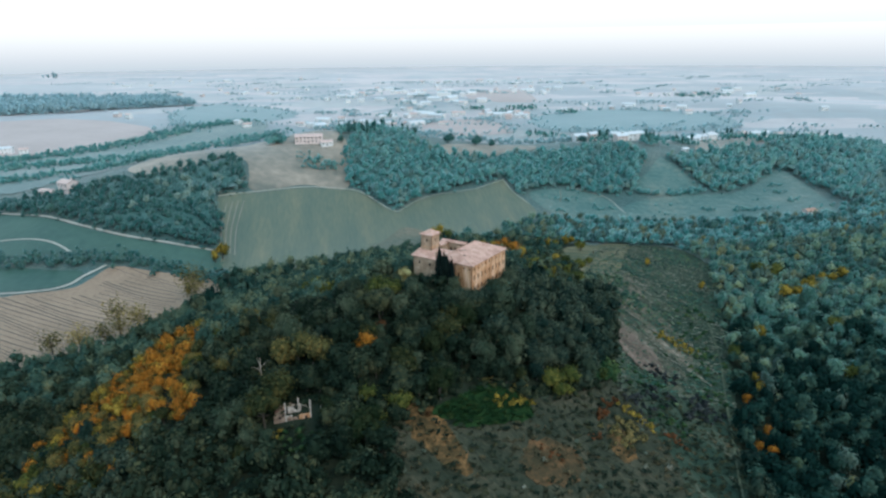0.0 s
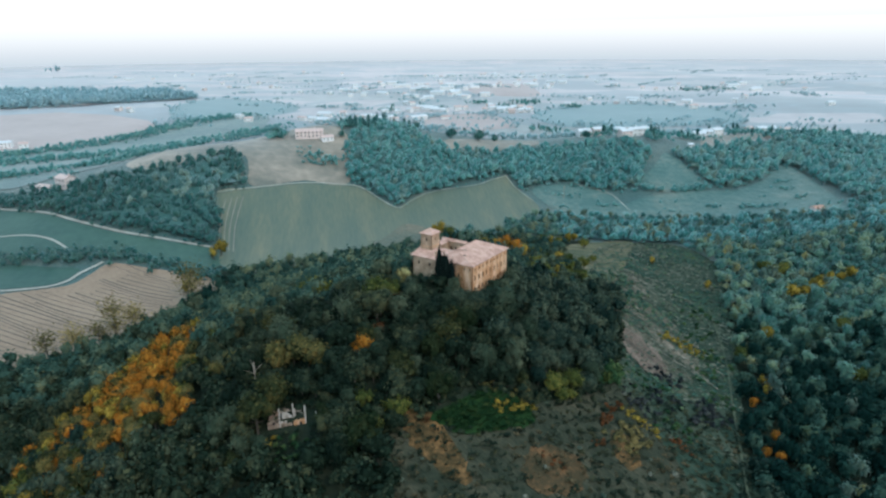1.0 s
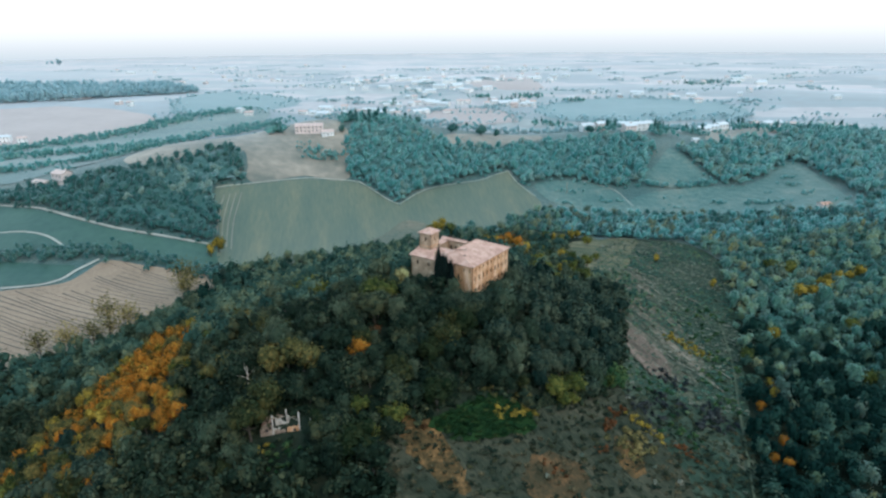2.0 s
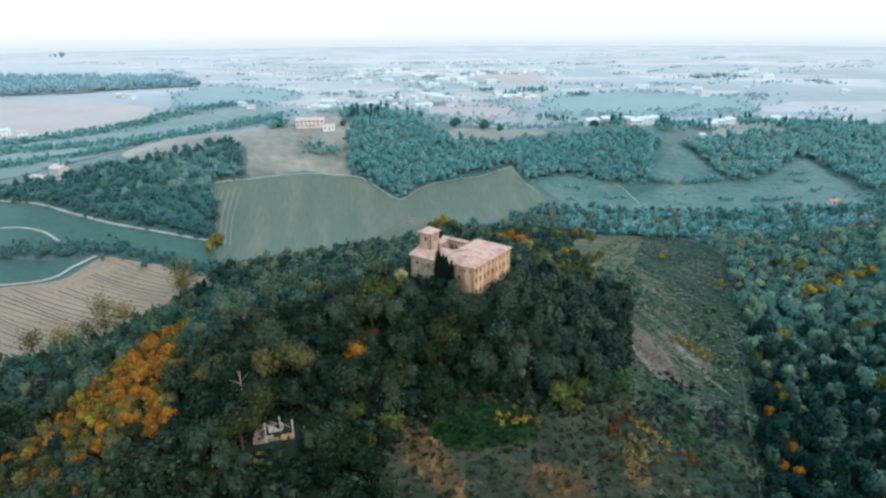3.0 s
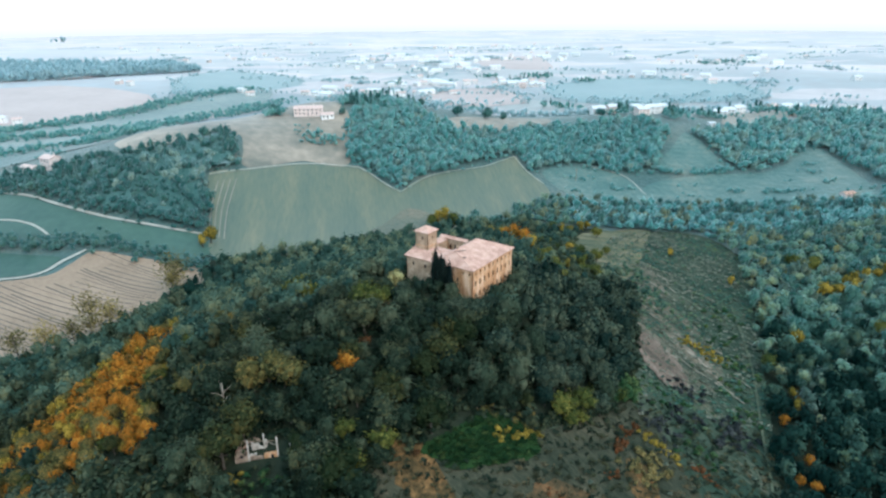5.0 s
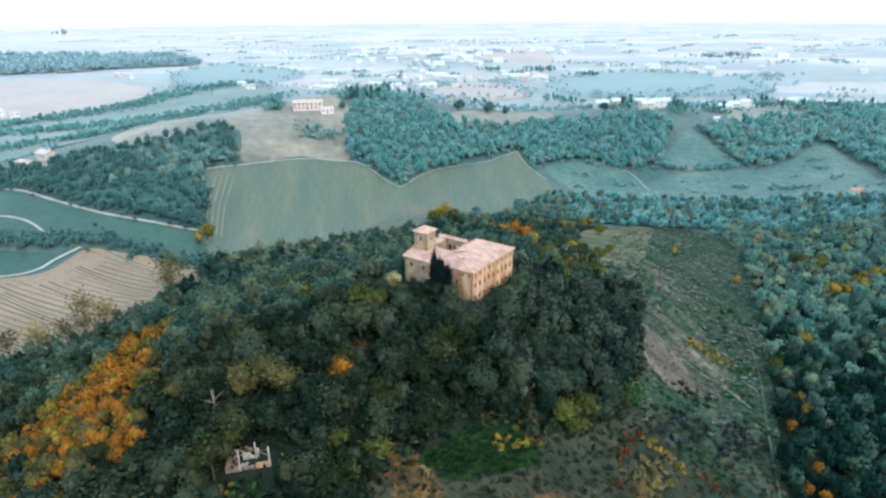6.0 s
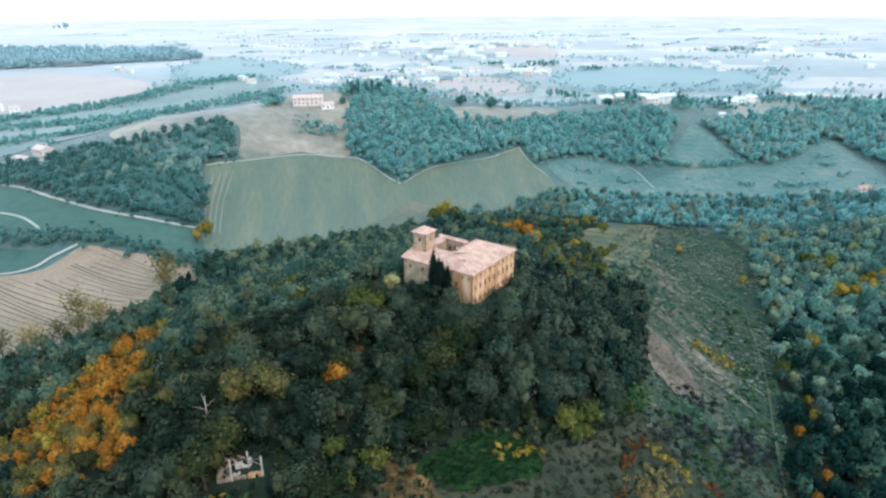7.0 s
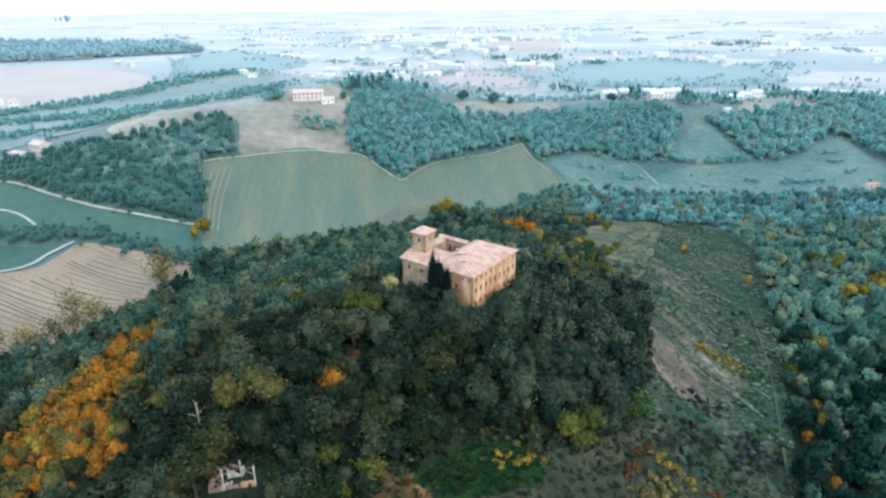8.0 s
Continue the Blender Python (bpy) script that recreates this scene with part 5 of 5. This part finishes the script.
# added sheets that lighten the dark gaps between the crowns
for line, inset, lift, label in ((W1, 5, 3.2, "added leaf-coloured sheet in the far hanging wood"), (W2, 5, 3.2, "added leaf-coloured sheet in the far ridge wood"), (W3, 6, 3.8, "added leaf-coloured sheet in the far slope wood")):
    canopy(line, inset, lift, HANGLEAF, 44, label)
canopy([(60, 462), (-20, 455), (10, 470), (60, 492), (85, 515), (140, 508), (161, 512), (230, 503), (279, 498), (311, 478), (335, 505), (388, 508), (368, 440), (310, 355), (280, 345), (190, 345), (180, 400), (168, 440), (120, 445)], 7, 1.2, HANGLEAF, 45, "added leaf-coloured sheet in the wood below the slopes")
canopy([(150, 275), (170, 330), (186, 385), (182, 425), (250, 420), (300, 410), (296, 345), (250, 275), (205, 225), (160, 225)], 5, 2.4, ALDER, 46, "added leaf-coloured sheet in the valley wood")


def fringe(line, count, width, seed):
    """Uneven places along a closed line, for the loose edge of a wood."""
    r = np.random.RandomState(seed)
    p = np.array(line + line[:1], float)
    cum = np.concatenate([[0], np.cumsum(np.hypot(*np.diff(p, axis=0).T))])
    s0 = r.uniform(0, cum[-1], count)
    return np.column_stack([np.interp(s0, cum, p[:, i]) + r.normal(size=count) * width for i in (0, 1)])


for k, line in enumerate((W1, W2, W3)):
    wood("wood_edge", fringe(line, 170, 2.2, 47 + k), TINY, 2.0, HANGLEAF if k == 0 else FARLEAF, 48 + k, "loose bushes along the edge of a far wood", category="bushes", tall=0.8, lift=0.5)
sb = np.random.RandomState(53)
slopes = []
for line, count in (([(165, 535), (219, 550), (296, 570), (331, 600), (330, 510), (279, 503), (170, 520)], 26), ([(85, 550), (128, 562), (155, 526), (100, 524)], 8), ([(182, 566), (215, 612), (232, 566)], 4), ([(-135, 560), (-100, 570), (-92, 600), (-135, 590)], 7), ([(-330, 520), (-260, 545), (-300, 590), (-400, 570)], 14)):
    xs, ys = [p[0] for p in line], [p[1] for p in line]
    for _ in range(count):                  # bushes stand in loose thickets
        cx, cy, nn = sb.uniform(min(xs), max(xs)), sb.uniform(min(ys), max(ys)), sb.randint(2, 16)
        if inside([cx], [cy], line)[0]:
            slopes.append(np.column_stack([cx + sb.normal(size=nn) * 5, cy + sb.normal(size=nn) * 2.2]))
slopes = np.concatenate(slopes)
wood("slope_bushes", slopes, TINY, 1.7, FARLEAF, 57, "loose thickets scattered over the far pastures", category="bushes", tall=0.8, lift=0.5)


def along(points, count, width, seed):
    """Uneven places along a line, for hedges."""
    c = smooth_loop(points, 12, closed=False)
    r = np.random.RandomState(seed)
    cum = np.cumsum([0] + [(b - a).length for a, b in zip(c, c[1:])])
    s0 = np.sort(r.uniform(0, cum[-1], count))
    x, y = np.interp(s0, cum, [q.x for q in c]), np.interp(s0, cum, [q.y for q in c])
    return np.column_stack([x + r.normal(size=count) * width, y + r.normal(size=count) * width])


PALE_FIELD = [(-900, 1070), (-723, 1210), (-485, 1070), (-448, 958), (-460, 893), (-490, 812), (-608, 783), (-900, 795)]
for k, (line, count, width, rad) in enumerate((
        ([(-420, 412), (-311, 399), (-265, 396), (-242, 398), (-217, 400), (-193, 395), (-165, 389), (-145, 380)], 190, 4.5, 3.4),
        ([(-560, 640), (-470, 640), (-400, 660), (-380, 720), (-350, 800), (-300, 900), (-250, 1000)], 300, 13, 4.2),
        ([(-470, 560), (-380, 570), (-330, 586), (-280, 570), (-250, 556)], 110, 6, 4.0),
        ([(-520, 730), (-480, 800), (-452, 878), (-425, 955), (-400, 1038), (-350, 1130)], 240, 12, 4.6),
        ([(-168, 612), (-158, 620)], 9, 3, 6.0),
        ([(-122, 572), (-108, 576), (-94, 580)], 14, 4, 3.5),
        ([(178, 563), (205, 558), (238, 562)], 26, 1.5, 3.2),
        ([(140, 674), (200, 694), (260, 702), (330, 738), (420, 792), (480, 832)], 45, 11, 3.6),
        ([(-60, 660), (0, 672), (80, 690), (140, 700), (240, 720)], 60, 8, 4.5),
        ([(60, 740), (200, 780), (320, 800), (480, 860)], 110, 20, 5.0),
        ([(-120, 690), (-60, 720), (-20, 780), (-60, 860)], 110, 25, 5.0))):
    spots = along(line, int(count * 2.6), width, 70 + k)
    # leaf colour pales with distance to imitate haze
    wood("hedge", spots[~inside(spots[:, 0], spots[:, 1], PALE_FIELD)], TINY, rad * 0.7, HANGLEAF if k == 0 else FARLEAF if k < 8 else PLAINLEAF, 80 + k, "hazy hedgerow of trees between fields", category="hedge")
gr = np.random.RandomState(19)
gardens = []
for x, y, reach, count in ((-96, 648, 9, 16), (-79, 652, 10, 20), (-60, 664, 11, 22), (-38, 648, 7, 12), (30, 931, 8, 9), (72, 1363, 14, 16), (175, 1348, 24, 30), (124, 1270, 14, 16), (250, 1255, 14, 16), (172, 672, 6, 8), (285, 908, 10, 10), (265, 686, 9, 14), (218, 660, 9, 14), (344, 746, 10, 14), (381, 878, 10, 10), (364, 712, 12, 18), (390, 700, 16, 24), (430, 720, 16, 24), (136, 962, 9, 10), (165, 937, 10, 12), (-106, 1239, 14, 12), (-43, 1293, 14, 12), (725, 1730, 34, 24), (622, 1652, 26, 20), (-150, 1040, 20, 22), (-110, 1085, 20, 18), (235, 940, 12, 9)):
    gardens.append(np.column_stack([x + gr.normal(size=2 * count) * reach * 0.8, y + gr.normal(size=2 * count) * reach * 0.7]))
gardens = np.concatenate(gardens)
wood("garden_trees", gardens[::6], TINY, 2.2, HANGLEAF, 93, "tall dark poplars about the village houses", category="trees", tall=2.6)
gardens = np.delete(gardens, slice(None, None, 6), 0)
wood("garden_trees", gardens, TINY, 3.3, FARLEAF, 92, "dark garden trees about the village houses", category="trees", tall=1.1)
pr = np.random.RandomState(9)
clumps = []
for _ in range(70):                         # hedgerows between the parcels
    cx, cy = pr.uniform(-1500, 1700), 830 + 2200 * pr.uniform(0, 1) ** 1.5
    ang, ln = pr.choice((0.12, -0.2, 0.9)) + pr.normal() * 0.12, pr.uniform(60, 240)
    nn = int(ln / 3.4)
    t = np.linspace(-1, 1, nn)
    keep = np.sin(t * ln / 37 + cx) + pr.uniform(-0.6, 0.6, nn) > -0.35
    clumps.append(np.column_stack([cx + t * ln * math.cos(ang) + pr.normal(size=nn) * 3, cy + t * ln * math.sin(ang) + pr.normal(size=nn) * 3])[keep])
for _ in range(70):                         # copses and garden trees
    cx, cy, nn = pr.uniform(-1000, 1100), 830 + 1300 * pr.uniform(0, 1) ** 1.4, pr.randint(8, 30)
    clumps.append(np.column_stack([cx + pr.normal(size=nn) * 16, cy + pr.normal(size=nn) * 10]))
clumps = np.concatenate(clumps)
clumps = clumps[~inside(clumps[:, 0], clumps[:, 1], PALE_FIELD)]
edges = [fringe(line, count, 9, 30 + i) for i, (line, count) in enumerate((([(174, 1208), (344, 1327), (514, 1218), (470, 991), (336, 966), (221, 971), (162, 1028)], 150), ([(-545, 1281), (-533, 1537), (-297, 1321), (-312, 1125), (-430, 1052)], 130), ([(-51, 1050), (-8, 1144), (73, 1175), (114, 991), (-15, 968)], 110)))]
clumps = np.concatenate([clumps] + edges)
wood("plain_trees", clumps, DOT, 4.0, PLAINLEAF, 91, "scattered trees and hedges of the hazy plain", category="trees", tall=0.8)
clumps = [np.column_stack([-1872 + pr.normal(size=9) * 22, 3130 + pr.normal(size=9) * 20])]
wood("far_copse", clumps[0], DOT, 13.0, FARHAZE, 98, "small copse on the hazy skyline", category="trees", tall=1.3)
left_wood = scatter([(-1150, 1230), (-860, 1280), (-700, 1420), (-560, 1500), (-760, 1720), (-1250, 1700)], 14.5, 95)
wood("plain_trees", left_wood, TINY, 9.5, FARHAZE, 96, "low blue-green wood on the hazy plain", category="wood")

canopy([(-1150, 1230), (-860, 1280), (-700, 1420), (-560, 1500), (-760, 1720), (-1250, 1700)], 10, 4.0, FARHAZE, 97, "added leaf-coloured sheet in the low wood on the plain")

# autumn trees among the green ones
AUTUMN = {
    "orange": tree_model("autumn_tree", TURNING[0], 41, ORANGE, 2.9, 1.2, 1.8, "bright orange autumn tree on the hillside"),
    "yellow": tree_model("autumn_tree", TURNING[1], 42, YELLOW, 3.0, 1.1, 1.6, "golden yellow autumn tree"),
    "lime": tree_model("autumn_tree", TURNING[2], 43, LIME, 3.4, 0.95, 1.8, "yellow-green tree turning in autumn"),
    "russet": tree_model("autumn_tree", TURNING[3], 44, RUSSET, 2.6, 1.0, 1.2, "russet brown autumn tree"),
    "golden": tree_model("autumn_tree", NEAR[3], 45, OLIVEGOLD, 3.9, 1.0, 1.8, "olive and tan tree turning in autumn"),
}
grove = scatter(GROVE, 4.6, 77, (), 0.5)
grove = grove[np.argsort(np.hypot(grove[:, 0] + 20, grove[:, 1]))]
for x, y in grove[:170]:
    heart = inside([x], [y], GROVE_HEART)[0]
    kind = tr.choice(("orange", "orange", "orange", "orange", "yellow", "golden")) if heart else tr.choice(("orange", "orange", "yellow", "golden", "golden", "lime"))
    if tr.random() < 0.12:
        plant(GREENS[tr.choice((0, 4, 5))], x, y, tr.uniform(0, 360), tr.uniform(0.5, 0.8), group="trees of the hillside wood")
        continue
    plant(AUTUMN[kind], x, y, tr.uniform(0, 360), tr.uniform(0.6, 1.2), group=kind + " autumn trees")
grove = grove[170:]
pick = np.random.RandomState(7).uniform(size=len(grove)) - 0.2 * inside(grove[:, 0], grove[:, 1], GROVE_HEART)
wood("autumn_stand", grove[pick < 0.5], MID, 2.9, ORANGE, 101, "orange trees of the autumn grove", category="wood", tall=1.1)
wood("autumn_stand", grove[(pick >= 0.5) & (pick < 0.68)], MID, 2.9, YELLOW, 102, "yellow trees of the autumn grove", category="wood", tall=1.1)
wood("autumn_stand", grove[pick >= 0.68], MID, 3.1, OLIVEGOLD, 103, "olive gold trees of the autumn grove", category="wood", tall=1.1)
for kind, spots, low, top in (("orange", ORANGES, 0.75, 1.05), ("yellow", YELLOWS, 0.8, 1.25), ("lime", LIMES, 1.1, 1.45), ("russet", RUSSETS, 0.7, 1.0), ("golden", GOLDENS, 1.0, 1.3)):
    for x, y in spots:
        grown = 1.2 if x > 180 else 1.7 if x < -150 and y > 380 else 0.75 if inside([x], [y], CLEARING_LINE)[0] else 1.3 if -70 < x < 0 and 190 < y < 290 else 1.0
        plant(AUTUMN[kind], x, y, tr.uniform(0, 360), tr.uniform(low, top) * grown, group=kind + " autumn trees")
plant(tree_model("autumn_tree", TURNING[1], 46, PALEGOLD, 2.9, 1.1, 1.4, "small pale golden tree beside the castle wall"), -16.0, 243.0, 40, 1.25)

stand = scatter(OLIVE_STAND, 4.9, 78)
pick = np.random.RandomState(3).uniform(size=len(stand))
wood("olive_stand", stand[pick < 0.25], MID, 3.6, OLIVELEAF, 79, "olive green trees at the foot of the slope", category="wood")
wood("oak_stand", stand[(pick >= 0.25) & (pick < 0.88)], MID, 3.8, HOLM, 85, "dark green trees at the foot of the slope", category="wood")
wood("lime_stand", stand[pick >= 0.88], MID, 3.2, LIME, 80, "yellow-green trees at the foot of the slope", category="wood")
bushy = clear_of(scatter(BUSHY, 4.6, 81, (CLEARING_LINE,)), MARKED, 3.0)
pick = np.random.RandomState(5).uniform(size=len(bushy))
wood("bushy_edge", bushy[pick < 0.45], VALEY, 3.3, GREYLEAF, 86, "grey-green bushes along the edge of the clearing", category="bushes", tall=0.9)
wood("bushy_edge", bushy[(pick >= 0.45) & (pick < 0.78)], VALEY, 3.4, CREST, 82, "blue-green bushes along the edge of the clearing", category="bushes", tall=0.9)
wood("bushy_edge", bushy[(pick >= 0.78) & (pick < 0.97)], VALEY, 3.3, LIME, 83, "yellow-green bushes along the edge of the clearing", category="bushes", tall=0.9)
wood("bushy_edge", bushy[pick >= 0.97], VALEY, 3.0, YELLOW, 84, "yellow bushes along the edge of the clearing", category="bushes", tall=0.9)
# tall half-bare trees at the edge of the ploughed field, and a dead one by the ruin
def bare_tree(seed, h, material, label, sprays, leaf):
    ob = thing("bare_tree", 0, 0, -200, label=label, category="tree")
    part("trunk", trunk_mesh(seed, h, 0.24, 12 if material else 4, 0.42 if material else 0.3), DEADWOOD if material is None else BARK, ob)
    if material:
        r = np.random.RandomState(seed)
        pos = r.normal(size=(sprays, 3)) * np.array([h * 0.2, h * 0.2, h * 0.2]) + np.array([0, 0, h * 0.85])
        t1, t2 = r.normal(size=(sprays, 3)) * leaf, r.normal(size=(sprays, 3)) * leaf
        v = np.stack([pos - t1, pos - t2 * 0.7, pos + t1, pos + t2 * 0.7], 1).reshape(-1, 3)
        c = new("crown", quads_mesh("crown", v, np.arange(sprays * 4).reshape(-1, 4), material))
        c.parent = ob
    return ob


half_bare = [bare_tree(3, 9.0, WITHER, "slender tree with thin yellow-green autumn leaves", 620, 0.21), bare_tree(4, 10.5, WITHER, "tall slender tree with thin yellow-green leaves", 700, 0.21)]
for k, (x, y) in enumerate(BARE):
    plant(half_bare[k % 2], x, y, 77 * k, 1.35 + 0.2 * (k % 3), group="slender trees by the ploughed field")
plant(bare_tree(6, 11.0, None, "bleached dead tree standing by the ruin", 0, 0), -62.5, 190, 20, 1.05)

# tall autumn trees behind the castle, and round dark trees on the far ridge
for kind, x, y, size in (("lime", 27, 283, 1.3), ("lime", -16, 290, 1.3), ("orange", 42, 404, 2.2), ("orange", 37, 407, 1.8), ("orange", 48, 398, 1.9), ("yellow", 51, 388, 1.7), ("yellow", 33, 411, 1.8), ("yellow", 28, 423, 1.6), ("yellow", -3, 462, 2.2), ("yellow", -8, 464, 1.8), ("lime", 3, 456, 1.9), ("lime", -12, 458, 1.7)):
    plant(AUTUMN[kind], x, y, 50 * size, size, group=kind + " autumn trees")
ridge_tree = tree_model("tree", NEAR[5], 9, HANGLEAF, 6.0, 1.0, 1.5, "round dark tree alone on a far ridge")
for x, y, size in ((7, 648, 1.1), (36, 652, 1.2), (52, 655, 0.8), (-162, 618, 1.15), (-100, 622, 0.8), (-30, 668, 0.9), (150, 668, 0.9), (228, 690, 1.0)):
    plant(ridge_tree, x, y, x, size, group="lone trees on the far ridge")

# cypresses before the castle
for k, (x, y, h, r0) in enumerate(((-1.2, 240.0, 19.4, 2.5), (0.4, 238.8, 16.8, 2.7), (1.9, 237.8, 16.4, 2.7), (3.3, 236.9, 16.0, 2.4))):
    v, q = crown_template(70 + k, 10, 700, 0.10, 0.0)
    ob = thing("cypress", x, y, float(land(x, y)) - 0.2, label="tall dark cypress in front of the castle", category="cypress", group="cypresses by the castle")
    part("trunk", trunk_mesh(5 + k, h * 0.7, 0.28, 3, 0.1), BARK, ob)
    z = v[:, 2]
    k2 = np.clip(1.05 - 0.55 * (z + 1) / 2 - 0.4 * np.clip(z, 0, 1) ** 2, 0.08, 1)
    c = new("crown", quads_mesh("crown", np.column_stack([v[:, 0] * r0 * k2 * 1.25, v[:, 1] * r0 * k2 * 1.25, (z + 0.95) * h / 1.85]), q, DARK))
    c.parent = ob


# ---- scrub of the clearing ----
def tuft(seed, blades, spread, height):
    """A low tussock: blades fanning out from a small base."""
    r = np.random.RandomState(seed)
    a = r.uniform(0, 2 * np.pi, blades)
    base = np.column_stack([np.cos(a), np.sin(a), np.zeros(blades)]) * (spread * 0.5 * r.uniform(0, 1, blades) ** 0.5)[:, None]
    tip = base + np.column_stack([np.cos(a) * spread * 0.6, np.sin(a) * spread * 0.6, height * r.uniform(0.3, 0.9, blades)])
    side = np.column_stack([-np.sin(a), np.cos(a), np.zeros(blades)]) * 0.2 * spread
    v = np.stack([base - side, base + side, tip + side * 0.5, tip - side * 0.5], 1).reshape(-1, 3)
    return v, np.arange(blades * 4).reshape(-1, 4)


TUFTS = [tuft(i, 14, 1.1, 0.45) for i in range(5)]
spots = scatter(CLEARING_LINE, 2.4, 31, (MEADOW_LINE,), 0.6)
wave = np.sin(spots[:, 0] / 9 + spots[:, 1] / 17) + np.sin(spots[:, 1] / 11 - spots[:, 0] / 23)
spots_r = np.random.RandomState(4).uniform(-1.2, 1.2, len(spots))
# upper tufts differ in kind and are also paled for haze
upper = spots[:, 1] > 235
pale = wave + spots_r > np.where(upper, -0.3, 0.8)
for mask, material, seed, label in ((upper & pale, STRAW, 32, "tussocks of dry pale grass on the upper slope"), (~upper & pale, DRYLOW, 33, "withered brown tussocks among the scrub"),
                                    (upper & ~pale, GREENUP, 34, "tussocks of rough green grass on the upper slope"), (~upper & ~pale, SEDGE, 35, "tussocks of dark green grass among the scrub")):
    wood("tussocks", spots[mask], TUFTS, 1.0, material, seed, label, category="grass", lift=0.0)
grass = scatter([(-4, 178), (4, 186), (16, 196), (29, 196), (30, 188), (18, 180), (6, 176)], 1.1, 38, (), 0.6)
wood("lush_grass", grass, TUFTS, 1.1, BLADES, 39, "thick tufts of lush green grass", category="grass", lift=0.0)
bush = scatter(CLEARING_LINE, 6.5, 35, (MEADOW_LINE,), 0.6)
bush_r = np.random.RandomState(6).uniform(0, 1, len(bush))
low = bush[:, 1] < 225
wood("scrub_bushes", bush[low & (bush_r < 0.5)], SHRUBS, 1.4, SEDGE, 36, "low dark scrub bushes scattered over the slope", category="bushes", lift=0.35, tall=0.6)
wood("scrub_bushes", bush[~low & (bush_r < 0.4)], SHRUBS, 1.4, GREENUP, 40, "low green bushes scattered over the upper slope", category="bushes", lift=0.3, tall=0.5)
wood("dry_bushes", bush[bush_r > 0.88], SHRUBS, 1.4, STRAW, 37, "dry pale bushes on the slope", category="bushes", lift=0.35, tall=0.6)


# loose bushes where the wood meets the clearing
edge = along([(-17, 170), (-9, 180), (1, 188), (12, 196), (29, 197.5), (37, 202), (56, 217), (75, 250), (92, 315)], 190, 1.5, 61)
warm = (edge[:, 0] > 12) & (edge[:, 0] < 31)
wood("wood_edge", edge[~warm], SHRUBS, 1.9, LEAF, 62, "low dark bushes along the edge of the wood", category="bushes", tall=0.8, lift=0.4)
wood("wood_edge", edge[warm], SHRUBS, 1.5, OLIVEGOLD, 63, "olive bushes along the edge of the meadow", category="bushes", tall=0.7, lift=0.4)
golden = np.column_stack([np.linspace(18, 31, 22), np.linspace(189.5, 194, 22)]) + np.random.RandomState(64).normal(size=(22, 2)) * 0.9
wood("thicket", golden, SHRUBS, 1.25, YELLOW, 65, "golden bushes at the rim of the meadow", category="bushes", tall=0.8, lift=0.35)


# a pale pole on the bank across the valley
pole = thing("pole", 106, 548, float(land(106, 548)), label="pale wooden pole on a grassy bank", category="pole")
bm = bmesh.new()
bmesh.ops.create_cone(bm, segments=8, radius1=0.3, radius2=0.2, depth=11, cap_ends=True)
bmesh.ops.translate(bm, verts=bm.verts[:], vec=(0, 0, 5.2))
part("mast", bm, DEADWOOD, pole)
bm = bmesh.new()
box(bm, (-1.3, -0.1, 9.6), (1.3, 0.1, 9.85))
part("crossarm", bm, DEADWOOD, pole)


# thickets of their own colour over the clearing
def thicket(spots, reach, count, material, seed, label, size=1.5, tall=0.75):
    r = np.random.RandomState(seed)
    places = np.concatenate([np.column_stack([x + r.normal(size=count) * reach, y + r.normal(size=count) * reach * 0.8]) for x, y in spots])
    wood("thicket", places[inside(places[:, 0], places[:, 1], CLEARING_LINE)], SHRUBS, size, material, seed, label, tall=tall, category="bushes", lift=0.35)


thicket(((64, 229), (59, 226), (68, 233)), 2.6, 16, LUSH, 201, "fresh green shrubs at the edge of the wood", 3.2, 0.95)
thicket(((111, 233), (78, 221), (100, 250), (106, 226), (92, 232)), 4.5, 22, BRAMBLE, 202, "grey-green brambles on the slope", 1.5)
thicket(((67, 203), (63, 196), (70, 198)), 2.8, 16, WITHER, 203, "withered tan bushes in the scrub", 1.5)
thicket(((111, 289), (115, 286), (119, 283), (122, 280)), 2.4, 16, YELLOW, 204, "yellow bushes in a band across the slope", 1.3, 0.6)
thicket(((70, 213), (73, 211), (76, 209), (79, 207)), 1.1, 9, YELLOW, 207, "low yellow bushes in the scrub", 1.15, 0.7)
thicket(((67, 215), (63, 210), (58, 202), (60, 205)), 1.0, 7, RUSSET, 208, "russet bushes in the scrub", 1.2, 0.8)
thicket(((86, 206), (89, 203), (52, 190), (36, 176)), 1.8, 8, RUSSET, 209, "low rusty bushes in the scrub", 1.1, 0.6)
thicket(((107, 336), (108, 320), (106, 350), (101, 332), (103, 362)), 5.0, 22, GREENUP, 205, "pale green tussocky bushes on the upper slope", 1.5)
thicket(((120, 262), (130, 275), (118, 240), (128, 300), (138, 320), (90, 215), (84, 240)), 5.0, 16, LUSH, 206, "green bushes spread over the slope", 1.5, 0.6)
